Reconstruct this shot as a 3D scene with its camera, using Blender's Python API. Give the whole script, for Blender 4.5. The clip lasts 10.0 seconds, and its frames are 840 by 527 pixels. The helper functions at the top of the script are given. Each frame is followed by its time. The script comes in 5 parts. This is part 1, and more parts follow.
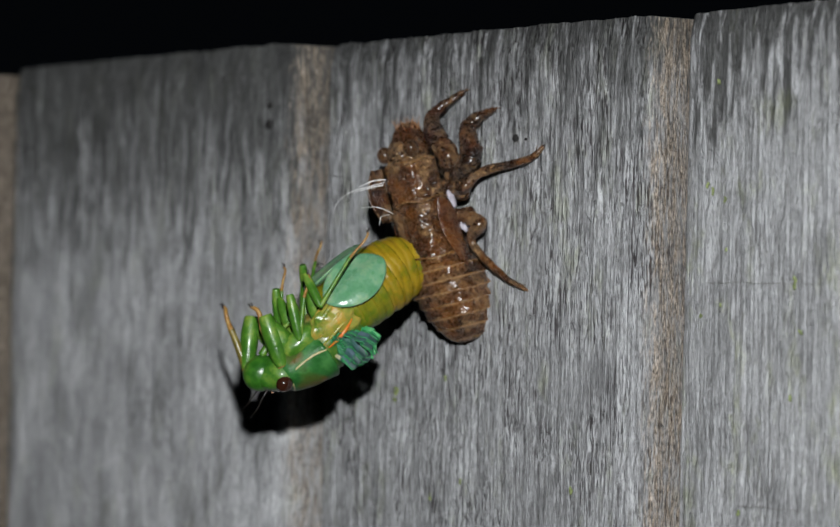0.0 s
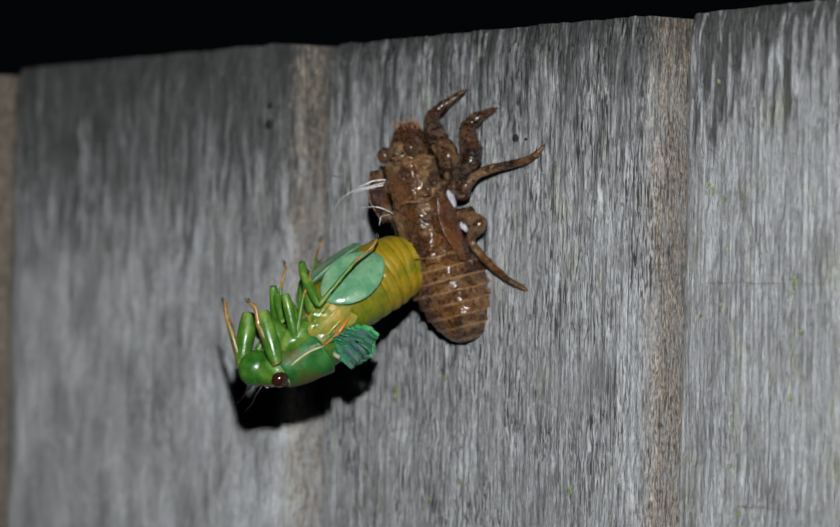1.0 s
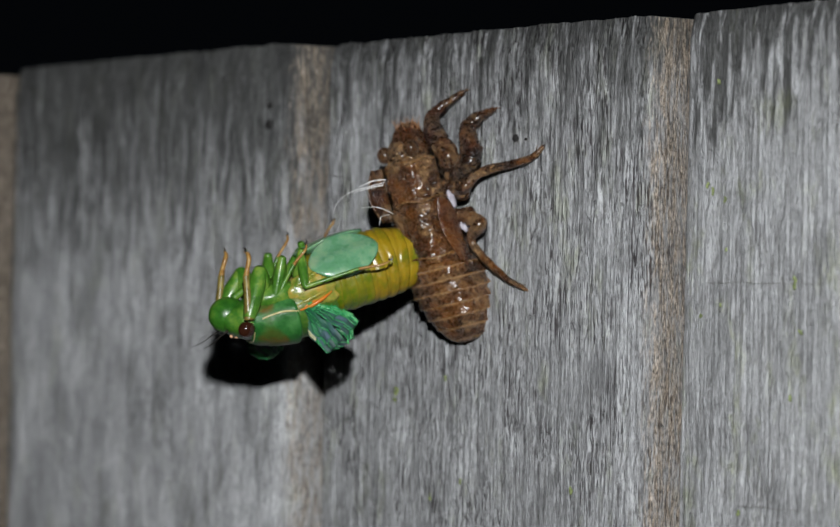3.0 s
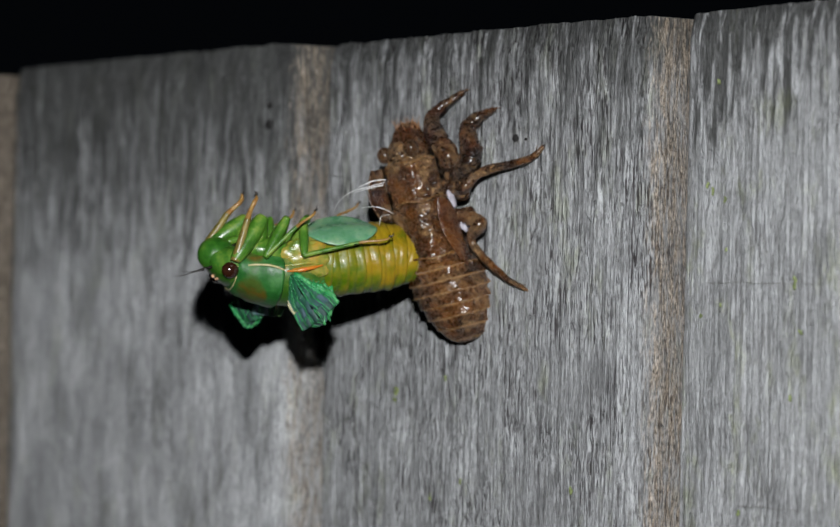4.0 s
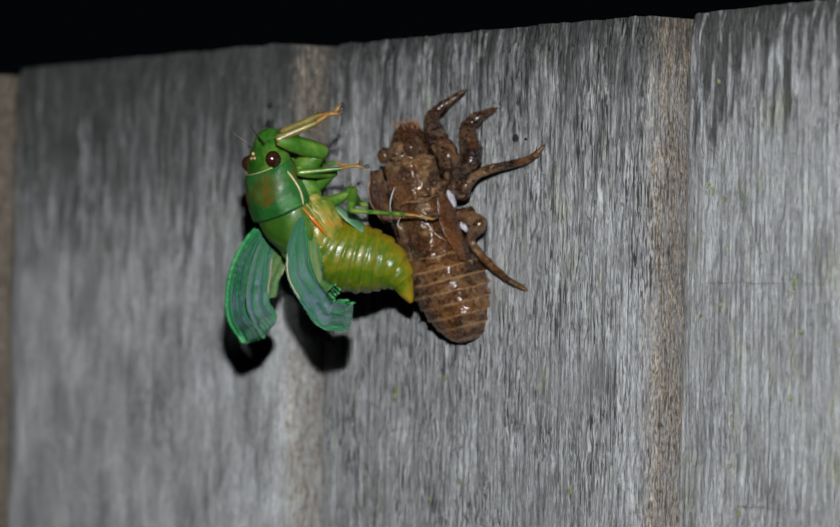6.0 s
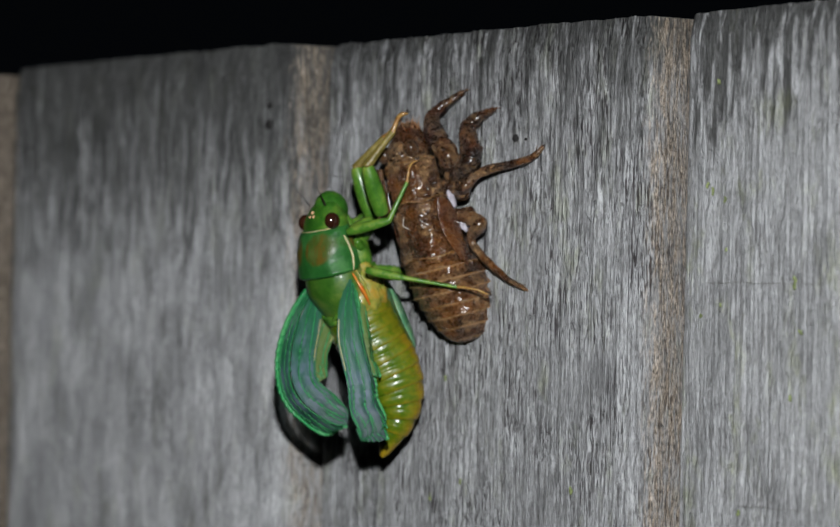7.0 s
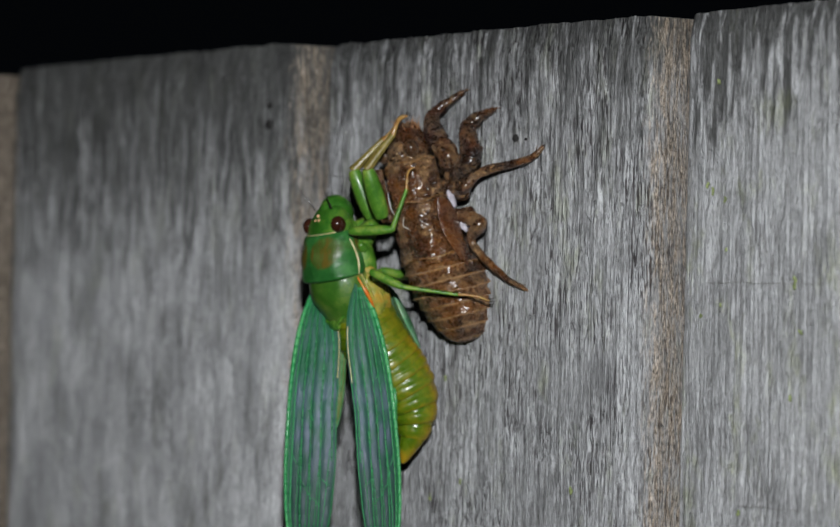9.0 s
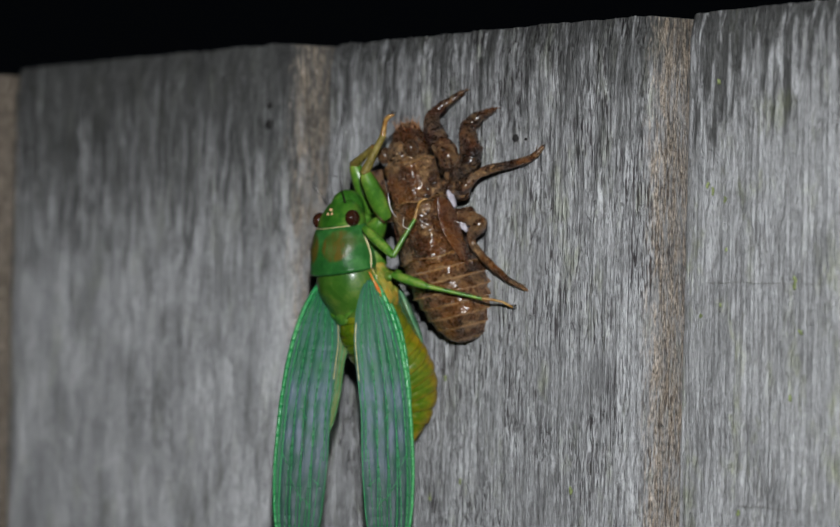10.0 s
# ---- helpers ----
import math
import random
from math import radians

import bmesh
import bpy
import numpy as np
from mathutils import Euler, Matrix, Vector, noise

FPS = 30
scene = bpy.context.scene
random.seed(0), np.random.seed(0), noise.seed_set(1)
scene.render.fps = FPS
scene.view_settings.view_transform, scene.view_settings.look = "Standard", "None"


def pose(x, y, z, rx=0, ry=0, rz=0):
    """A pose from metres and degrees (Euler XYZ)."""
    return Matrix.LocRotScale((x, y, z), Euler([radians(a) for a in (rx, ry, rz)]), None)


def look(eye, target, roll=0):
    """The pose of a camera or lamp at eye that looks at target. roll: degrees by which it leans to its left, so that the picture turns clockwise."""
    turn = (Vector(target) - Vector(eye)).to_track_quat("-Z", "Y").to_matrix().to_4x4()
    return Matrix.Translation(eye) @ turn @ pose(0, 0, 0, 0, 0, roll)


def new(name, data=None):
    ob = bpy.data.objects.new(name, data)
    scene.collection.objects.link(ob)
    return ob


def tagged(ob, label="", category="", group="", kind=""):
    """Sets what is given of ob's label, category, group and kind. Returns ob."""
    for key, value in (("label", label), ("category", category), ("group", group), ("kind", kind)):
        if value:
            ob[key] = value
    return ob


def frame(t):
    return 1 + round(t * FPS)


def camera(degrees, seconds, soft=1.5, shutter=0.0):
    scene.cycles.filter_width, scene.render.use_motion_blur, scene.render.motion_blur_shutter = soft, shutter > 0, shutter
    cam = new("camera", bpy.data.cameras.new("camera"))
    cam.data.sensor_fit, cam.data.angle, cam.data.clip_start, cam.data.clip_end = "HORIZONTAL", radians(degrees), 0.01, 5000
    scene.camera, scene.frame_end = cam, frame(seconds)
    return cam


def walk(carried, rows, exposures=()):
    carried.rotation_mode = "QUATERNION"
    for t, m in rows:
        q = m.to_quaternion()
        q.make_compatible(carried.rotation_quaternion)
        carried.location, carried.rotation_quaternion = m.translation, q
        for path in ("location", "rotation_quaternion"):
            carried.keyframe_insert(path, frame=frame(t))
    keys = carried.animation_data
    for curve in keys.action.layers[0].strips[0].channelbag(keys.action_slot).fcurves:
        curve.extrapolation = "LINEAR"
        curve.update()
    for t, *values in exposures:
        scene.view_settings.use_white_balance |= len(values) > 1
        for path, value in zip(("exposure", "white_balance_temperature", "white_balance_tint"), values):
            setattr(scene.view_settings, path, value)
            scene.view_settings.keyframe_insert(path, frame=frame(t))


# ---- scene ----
EYE = (0.0, -0.65, 1.6)
cam = camera(12.3, 10.0)
cam.data.dof.use_dof = True
cam.data.dof.focus_distance = 0.626
cam.data.dof.aperture_fstop = 21.0
CAM_POSE = look(EYE, (0.0, 0.0, 1.6 + 0.65 * math.tan(radians(0.6))), 1.2)
walk(cam, [(0.0, CAM_POSE), (10.0, CAM_POSE)], exposures=[(0.0, -0.14), (1.5, -0.14), (2.0, 0.02), (2.5, -0.14), (4.0, -0.12), (5.0, -0.2), (7.0, -0.18), (10.0, -0.22)])

# ---- light: a torch held over the lens, in the night ----
world = bpy.data.worlds.new("night")
scene.world = world
world.use_nodes = True
world.node_tree.nodes["Background"].inputs[0].default_value = (0.35, 0.45, 0.6, 1)
world.node_tree.nodes["Background"].inputs[1].default_value = 0.0035

torch = bpy.data.lights.new("torch_light", "SPOT")
torch.energy = 20.5
torch.color = (0.95, 0.97, 1.0)
torch.shadow_soft_size = 0.006
torch.spot_size = radians(70)
torch.spot_blend = 1.0
torch_ob = new("torch_light", torch)
torch_ob.matrix_basis = look((0.0, -0.53, 1.6 + 0.078), (0.03, 0.0, 1.6))


# ---- materials ----
def material(name):
    m = bpy.data.materials.new(name)
    m.use_nodes = True
    nt = m.node_tree
    return m, nt, nt.nodes["Principled BSDF"]


def link(nt, a, b):
    nt.links.new(a, b)


def node(nt, kind, **values):
    nd = nt.nodes.new(kind)
    for key, value in values.items():
        nd.inputs[key].default_value = value
    return nd


def coords(nt, scale=(1, 1, 1), offset=(0, 0, 0)):
    tc = nt.nodes.new("ShaderNodeTexCoord")
    mp = nt.nodes.new("ShaderNodeMapping")
    mp.inputs["Scale"].default_value = scale
    mp.inputs["Location"].default_value = offset
    link(nt, tc.outputs["Object"], mp.inputs["Vector"])
    return mp.outputs["Vector"]


def noise_tex(nt, vec, scale, detail=4.0, rough=0.55, dist=0.0):
    nd = node(nt, "ShaderNodeTexNoise", Scale=scale, Detail=detail, Roughness=rough, Distortion=dist)
    link(nt, vec, nd.inputs["Vector"])
    return nd.outputs["Fac"]


def ramp(nt, fac, stops):
    nd = nt.nodes.new("ShaderNodeValToRGB")
    els = nd.color_ramp.elements
    while len(els) < len(stops):
        els.new(0.5)
    for el, (pos, col) in zip(els, stops):
        el.position, el.color = pos, (*col, 1)
    link(nt, fac, nd.inputs["Fac"])
    return nd.outputs["Color"]


def value_ramp(nt, fac, lo, hi, a=0.0, b=1.0):
    nd = nt.nodes.new("ShaderNodeMapRange")
    nd.interpolation_type = "SMOOTHSTEP"
    for key, value in (("From Min", lo), ("From Max", hi), ("To Min", a), ("To Max", b)):
        nd.inputs[key].default_value = value
    link(nt, fac, nd.inputs["Value"])
    return nd.outputs["Result"]


def mix(nt, fac, a, b, blend="MIX"):
    nd = nt.nodes.new("ShaderNodeMix")
    nd.data_type, nd.blend_type = "RGBA", blend
    for sock, v in ((nd.inputs[0], fac), (nd.inputs[6], a), (nd.inputs[7], b)):
        if isinstance(v, (int, float)):
            sock.default_value = v
        elif isinstance(v, tuple):
            sock.default_value = (*v, 1)
        else:
            link(nt, v, sock)
    return nd.outputs[2]


def calc(nt, op, a, b=None, clamp=False):
    nd = nt.nodes.new("ShaderNodeMath")
    nd.operation, nd.use_clamp = op, clamp
    for sock, v in zip(nd.inputs, (a, b)):
        if v is None:
            continue
        if isinstance(v, (int, float)):
            sock.default_value = v
        else:
            link(nt, v, sock)
    return nd.outputs[0]


def split_xyz(nt, vec):
    nd = nt.nodes.new("ShaderNodeSeparateXYZ")
    link(nt, vec, nd.inputs[0])
    return nd.outputs


def bump(nt, bsdf, height, strength, distance):
    nd = node(nt, "ShaderNodeBump", Strength=strength, Distance=distance)
    link(nt, height, nd.inputs["Height"])
    link(nt, nd.outputs["Normal"], bsdf.inputs["Normal"])


def object_random(nt):
    return nt.nodes.new("ShaderNodeObjectInfo").outputs["Random"]


def wood_material(name, top, brown_from, brown, wet, bleach, slits, bands, moss):
    """Weathered grey paling: short fibres, dry slits, a damp dark head, a brown edge that the neighbour long covered."""
    m, nt, bsdf = material(name)
    vec = coords(nt)
    seed = node(nt, "ShaderNodeVectorMath")
    seed.operation = "ADD"
    link(nt, vec, seed.inputs[0])
    comb = nt.nodes.new("ShaderNodeCombineXYZ")
    link(nt, calc(nt, "MULTIPLY", object_random(nt), 3.0), comb.inputs[1])
    link(nt, comb.outputs[0], seed.inputs[1])
    base = seed.outputs[0]

    def grain(fx, fz, detail=4.0, rough=0.6, dist=0.3):
        """Noise with fx and fz waves to the metre across and along the paling."""
        mp = nt.nodes.new("ShaderNodeMapping")
        mp.inputs["Scale"].default_value = (fx, fx, fz)
        link(nt, base, mp.inputs["Vector"])
        return noise_tex(nt, mp.outputs[0], 1.0, detail, rough, dist)

    def tone(fac, lo, mid_at, hi, dark, light):
        return ramp(nt, fac, [(lo, (dark,) * 3), (mid_at, (1.0,) * 3), (hi, (light,) * 3)])

    fibre = grain(3800.0, 950.0, 3.0, 0.75, 0.3)
    strand = grain(1900.0, 240.0, 4.0, 0.68, 0.25)
    patch = grain(420.0, 150.0, 4.0, 0.6, 0.4)
    broad = grain(150.0, 42.0, 3.0, 0.6, 0.4)
    grey = ramp(nt, strand, [(0.33, (0.235, 0.235, 0.231)), (0.46, (0.312, 0.317, 0.320)), (0.55, (0.348, 0.354, 0.358)), (0.68, (0.395, 0.402, 0.405))])
    col = mix(nt, 0.9, grey, tone(fibre, 0.36, 0.48, 0.64, 0.58, 1.17), "MULTIPLY")
    col = mix(nt, 0.85, col, tone(patch, 0.32, 0.5, 0.68, 0.66, 1.2), "MULTIPLY")
    col = mix(nt, bands, col, tone(broad, 0.34, 0.5, 0.66, 0.52, 1.34), "MULTIPLY")
    # dry slits along the grain, crowded in some places and rare in others
    long_slit = grain(2900.0, 190.0, 2.0, 0.5, 0.15)
    short_slit = grain(4300.0, 430.0, 2.0, 0.5, 0.1)
    crowd = value_ramp(nt, calc(nt, "ADD", calc(nt, "MULTIPLY", patch, 0.45), calc(nt, "MULTIPLY", grain(120.0, 70.0, 3.0), 0.55)), 0.42, 0.60, 0.3, 1.0)
    slit = calc(nt, "MAXIMUM", value_ramp(nt, long_slit, 0.55, 0.61, 0.0, 1.0), value_ramp(nt, short_slit, 0.55, 0.62, 0.0, 0.9))
    slit = calc(nt, "MULTIPLY", calc(nt, "MULTIPLY", slit, crowd), slits)
    col = mix(nt, slit, col, (0.034, 0.029, 0.03))
    col = mix(nt, 1.0, col, (bleach, bleach, bleach * 0.995), "MULTIPLY")
    x, y, z = split_xyz(nt, vec)
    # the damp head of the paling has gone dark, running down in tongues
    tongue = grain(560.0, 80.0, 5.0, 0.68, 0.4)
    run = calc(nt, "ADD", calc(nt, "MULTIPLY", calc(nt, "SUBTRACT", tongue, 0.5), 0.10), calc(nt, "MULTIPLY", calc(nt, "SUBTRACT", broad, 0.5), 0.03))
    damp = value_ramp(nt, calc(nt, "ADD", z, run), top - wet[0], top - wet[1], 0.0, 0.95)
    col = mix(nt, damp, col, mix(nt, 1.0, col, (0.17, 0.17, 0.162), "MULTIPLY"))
    # soot-dark specks of mildew below it
    speck = value_ramp(nt, grain(620.0, 230.0, 3.0, 0.6, 0.8), 0.60, 0.70, 0.0, 0.55)
    speck = calc(nt, "MULTIPLY", speck, value_ramp(nt, z, top - 0.045, top - 0.012, 0.08, 1.0))
    col = mix(nt, speck, col, mix(nt, 1.0, col, (0.3, 0.3, 0.28), "MULTIPLY"))
    green = calc(nt, "MULTIPLY", value_ramp(nt, grain(190.0, 90.0, 5.0, 0.7), 0.52, 0.72), moss)
    col = mix(nt, green, col, mix(nt, 1.0, col, (0.86, 0.92, 0.52), "MULTIPLY"))
    edge = value_ramp(nt, calc(nt, "ADD", x, calc(nt, "MULTIPLY", calc(nt, "SUBTRACT", strand, 0.5), 0.010)), brown_from - 0.001, brown_from + 0.0025)
    bark = ramp(nt, fibre, [(0.38, (0.036, 0.029, 0.020)), (0.5, (0.172, 0.135, 0.098)), (0.64, (0.39, 0.335, 0.27))])
    bark = mix(nt, 0.8, bark, tone(strand, 0.36, 0.5, 0.66, 0.55, 1.35), "MULTIPLY")
    col = mix(nt, calc(nt, "MULTIPLY", edge, brown), col, bark)
    link(nt, col, bsdf.inputs["Base Color"])
    bsdf.inputs["Roughness"].default_value = 0.85
    bsdf.inputs["Specular IOR Level"].default_value = 0.25
    bump(nt, bsdf, calc(nt, "SUBTRACT", calc(nt, "ADD", calc(nt, "MULTIPLY", fibre, 0.7), calc(nt, "MULTIPLY", strand, 0.6)), calc(nt, "MULTIPLY", slit, 0.5)), 1.0, 0.0006)
    return m


def cuticle(name, low, mid_col, high, scale=320.0, rough=0.40, sss=0.14, relief=0.0002, coat=0.13):
    """Soft, freshly shed insect skin: three tones, glossy, a little translucent."""
    m, nt, bsdf = material(name)
    vec = coords(nt)
    n1 = noise_tex(nt, vec, scale, 4.0)
    n2 = noise_tex(nt, vec, scale * 6.0, 3.0)
    fac = calc(nt, "ADD", calc(nt, "MULTIPLY", n1, 0.75), calc(nt, "MULTIPLY", n2, 0.25))
    link(nt, ramp(nt, fac, [(0.36, low), (0.5, mid_col), (0.64, high)]), bsdf.inputs["Base Color"])
    link(nt, value_ramp(nt, n1, 0.35, 0.65, rough - 0.12, rough + 0.14), bsdf.inputs["Roughness"])
    bsdf.inputs["Subsurface Weight"].default_value = sss
    bsdf.inputs["Subsurface Radius"].default_value = (0.6, 1.0, 0.3)
    bsdf.inputs["Subsurface Scale"].default_value = 0.0012
    bsdf.inputs["Specular IOR Level"].default_value = 0.34
    bsdf.inputs["Coat Weight"].default_value = coat
    bsdf.inputs["Coat Roughness"].default_value = 0.15
    bump(nt, bsdf, calc(nt, "ADD", calc(nt, "MULTIPLY", n1, 0.6), calc(nt, "MULTIPLY", n2, 0.5)), 0.6, relief * 0.8)
    return m, nt, bsdf


def plain(name, col, rough=0.5, var=0.25, scale=900.0, relief=0.00008, coat=0.0):
    m, nt, bsdf = material(name)
    n1 = noise_tex(nt, coords(nt), scale, 4.0)
    dark = tuple(c * (1 - var) for c in col)
    light = tuple(min(1.0, c * (1 + var)) for c in col)
    link(nt, ramp(nt, n1, [(0.35, dark), (0.65, light)]), bsdf.inputs["Base Color"])
    bsdf.inputs["Roughness"].default_value = rough
    bsdf.inputs["Coat Weight"].default_value = coat
    bump(nt, bsdf, n1, 0.5, relief)
    return m


GREEN, _, _ = cuticle("green_skin", (0.013, 0.066, 0.007), (0.028, 0.108, 0.010), (0.085, 0.17, 0.016))
LEG_GREEN, _, _ = cuticle("leg_green", (0.024, 0.088, 0.008), (0.052, 0.140, 0.013), (0.14, 0.21, 0.026), 420.0)


def thorax_skin():
    """Green back, cream to amber sides and breast."""
    m, nt, bsdf = cuticle("thorax_skin", (0.018, 0.070, 0.007), (0.034, 0.095, 0.010), (0.075, 0.13, 0.016), coat=0.05)
    bsdf.inputs["Specular IOR Level"].default_value = 0.26
    x, y, z = split_xyz(nt, coords(nt))
    n1 = noise_tex(nt, coords(nt), 420.0, 4.0)
    n2 = noise_tex(nt, coords(nt, offset=(3, 1, 2)), 800.0, 3.0)
    pale = ramp(nt, n2, [(0.36, (0.08, 0.15, 0.02)), (0.43, (0.27, 0.25, 0.06)), (0.54, (0.40, 0.33, 0.12)), (0.63, (0.42, 0.17, 0.018))])
    green = bsdf.inputs["Base Color"].links[0].from_socket
    low = value_ramp(nt, calc(nt, "ADD", z, calc(nt, "MULTIPLY", n1, 0.004)), 0.0005, 0.003, 1.0, 0.0)
    back = value_ramp(nt, calc(nt, "ADD", y, calc(nt, "MULTIPLY", n1, 0.006)), -0.002, 0.004, 1.0, 0.0)
    link(nt, mix(nt, calc(nt, "MULTIPLY", low, back), green, pale), bsdf.inputs["Base Color"])
    return m


def pronotum_skin():
    """Green shield with two olive-brown marks and a pale rim."""
    m, nt, bsdf = cuticle("pronotum_skin", (0.010, 0.062, 0.011), (0.017, 0.092, 0.017), (0.036, 0.135, 0.03), rough=0.44, coat=0.0)
    bsdf.inputs["Specular IOR Level"].default_value = 0.22
    x, y, z = split_xyz(nt, coords(nt))
    n1 = noise_tex(nt, coords(nt), 700.0, 3.0)
    green = bsdf.inputs["Base Color"].links[0].from_socket
    dx = calc(nt, "DIVIDE", calc(nt, "SUBTRACT", calc(nt, "ABSOLUTE", x), 0.0031), 0.0027)
    dy = calc(nt, "DIVIDE", calc(nt, "SUBTRACT", y, 0.0042), 0.0026)
    r = calc(nt, "ADD", calc(nt, "POWER", dx, 2.0), calc(nt, "POWER", dy, 2.0))
    spot = value_ramp(nt, calc(nt, "ADD", r, calc(nt, "MULTIPLY", n1, 0.3)), 0.8, 1.3, 0.85, 0.0)
    streak = value_ramp(nt, noise_tex(nt, coords(nt, (900, 260, 260)), 1.0, 2.0), 0.42, 0.58, 0.45, 1.0)
    col = mix(nt, calc(nt, "MULTIPLY", spot, streak), green, (0.085, 0.052, 0.006))
    link(nt, col, bsdf.inputs["Base Color"])
    return m


def abdomen_skin(name, amber_belly):
    """Yellow-green rings, amber towards the belly and the hind rims."""
    m, nt, bsdf = cuticle(name, (0.026, 0.074, 0.003), (0.062, 0.104, 0.0035), (0.16, 0.145, 0.005), 210.0, 0.32, 0.07, 0.0004, 0.1)
    x, y, z = split_xyz(nt, coords(nt))
    n1 = noise_tex(nt, coords(nt), 260.0, 4.0)
    base = bsdf.inputs["Base Color"].links[0].from_socket
    amber = mix(nt, n1, (0.23, 0.092, 0.003), (0.26, 0.20, 0.008))
    rim = value_ramp(nt, calc(nt, "ADD", y, calc(nt, "MULTIPLY", n1, 0.0016)), -0.0012, 0.0002, 1.0, 0.0)
    belly = value_ramp(nt, calc(nt, "ADD", z, calc(nt, "MULTIPLY", n1, 0.003)), 0.0006, 0.0032, 1.0, 0.0)
    col = mix(nt, calc(nt, "MAXIMUM", calc(nt, "MULTIPLY", rim, value_ramp(nt, n1, 0.40, 0.58, 0.0, 0.85)), calc(nt, "MULTIPLY", belly, value_ramp(nt, n1, 0.36, 0.56, 0.25 * amber_belly, 0.85 * amber_belly))), base, amber)
    link(nt, col, bsdf.inputs["Base Color"])
    return m


def shell_skin(name, dark, mid_col, pale, dust=0.5, rings=False):
    """Dry, glossy cast skin with dried mud caught on it."""
    m, nt, bsdf = material(name)
    vec = coords(nt)
    n1 = noise_tex(nt, vec, 190.0, 5.0, 0.6)
    n2 = noise_tex(nt, coords(nt, offset=(5, 2, 9)), 420.0, 8.0, 0.85)
    n3 = noise_tex(nt, vec, 1500.0, 5.0, 0.75)
    col = ramp(nt, calc(nt, "ADD", calc(nt, "MULTIPLY", n1, 0.8), calc(nt, "MULTIPLY", n3, 0.2)), [(0.38, dark), (0.5, mid_col), (0.66, pale)])
    if rings:
        # tan bands where the rings meet
        y = split_xyz(nt, vec)[1]
        phase = calc(nt, "FRACT", calc(nt, "DIVIDE", calc(nt, "ADD", y, calc(nt, "ADD", 0.0045, calc(nt, "MULTIPLY", calc(nt, "SUBTRACT", n1, 0.5), 0.0006))), 0.00205))
        band = calc(nt, "MULTIPLY", value_ramp(nt, calc(nt, "ABSOLUTE", calc(nt, "SUBTRACT", phase, 0.5)), 0.34, 0.47), value_ramp(nt, n2, 0.38, 0.56, 0.25, 1.0))
        col = mix(nt, calc(nt, "MULTIPLY", band, 0.85), col, (0.30, 0.16, 0.055))
    crusted = value_ramp(nt, noise_tex(nt, coords(nt, offset=(2, 7, 1)), 210.0, 6.0, 0.7), 0.47, 0.57)
    mud = calc(nt, "MULTIPLY", calc(nt, "MULTIPLY", crusted, value_ramp(nt, n2, 0.42, 0.60)), dust)
    col = mix(nt, mud, col, (0.31, 0.175, 0.068))
    grit = calc(nt, "MULTIPLY", calc(nt, "MULTIPLY", value_ramp(nt, n3, 0.55, 0.64), crusted), min(1.0, dust * 1.3))
    col = mix(nt, grit, col, (0.42, 0.27, 0.13))
    link(nt, col, bsdf.inputs["Base Color"])
    link(nt, calc(nt, "ADD", value_ramp(nt, n3, 0.35, 0.65, 0.16, 0.4), calc(nt, "MULTIPLY", mud, 0.5)), bsdf.inputs["Roughness"])
    bsdf.inputs["Subsurface Weight"].default_value = 0.15
    bsdf.inputs["Subsurface Radius"].default_value = (1.0, 0.45, 0.15)
    bsdf.inputs["Subsurface Scale"].default_value = 0.001
    bsdf.inputs["Coat Weight"].default_value = 0.42
    bsdf.inputs["Coat Roughness"].default_value = 0.22
    bump(nt, bsdf, calc(nt, "ADD", calc(nt, "ADD", n1, n2), calc(nt, "MULTIPLY", n3, 1.3)), 0.9, 0.0006)
    return m


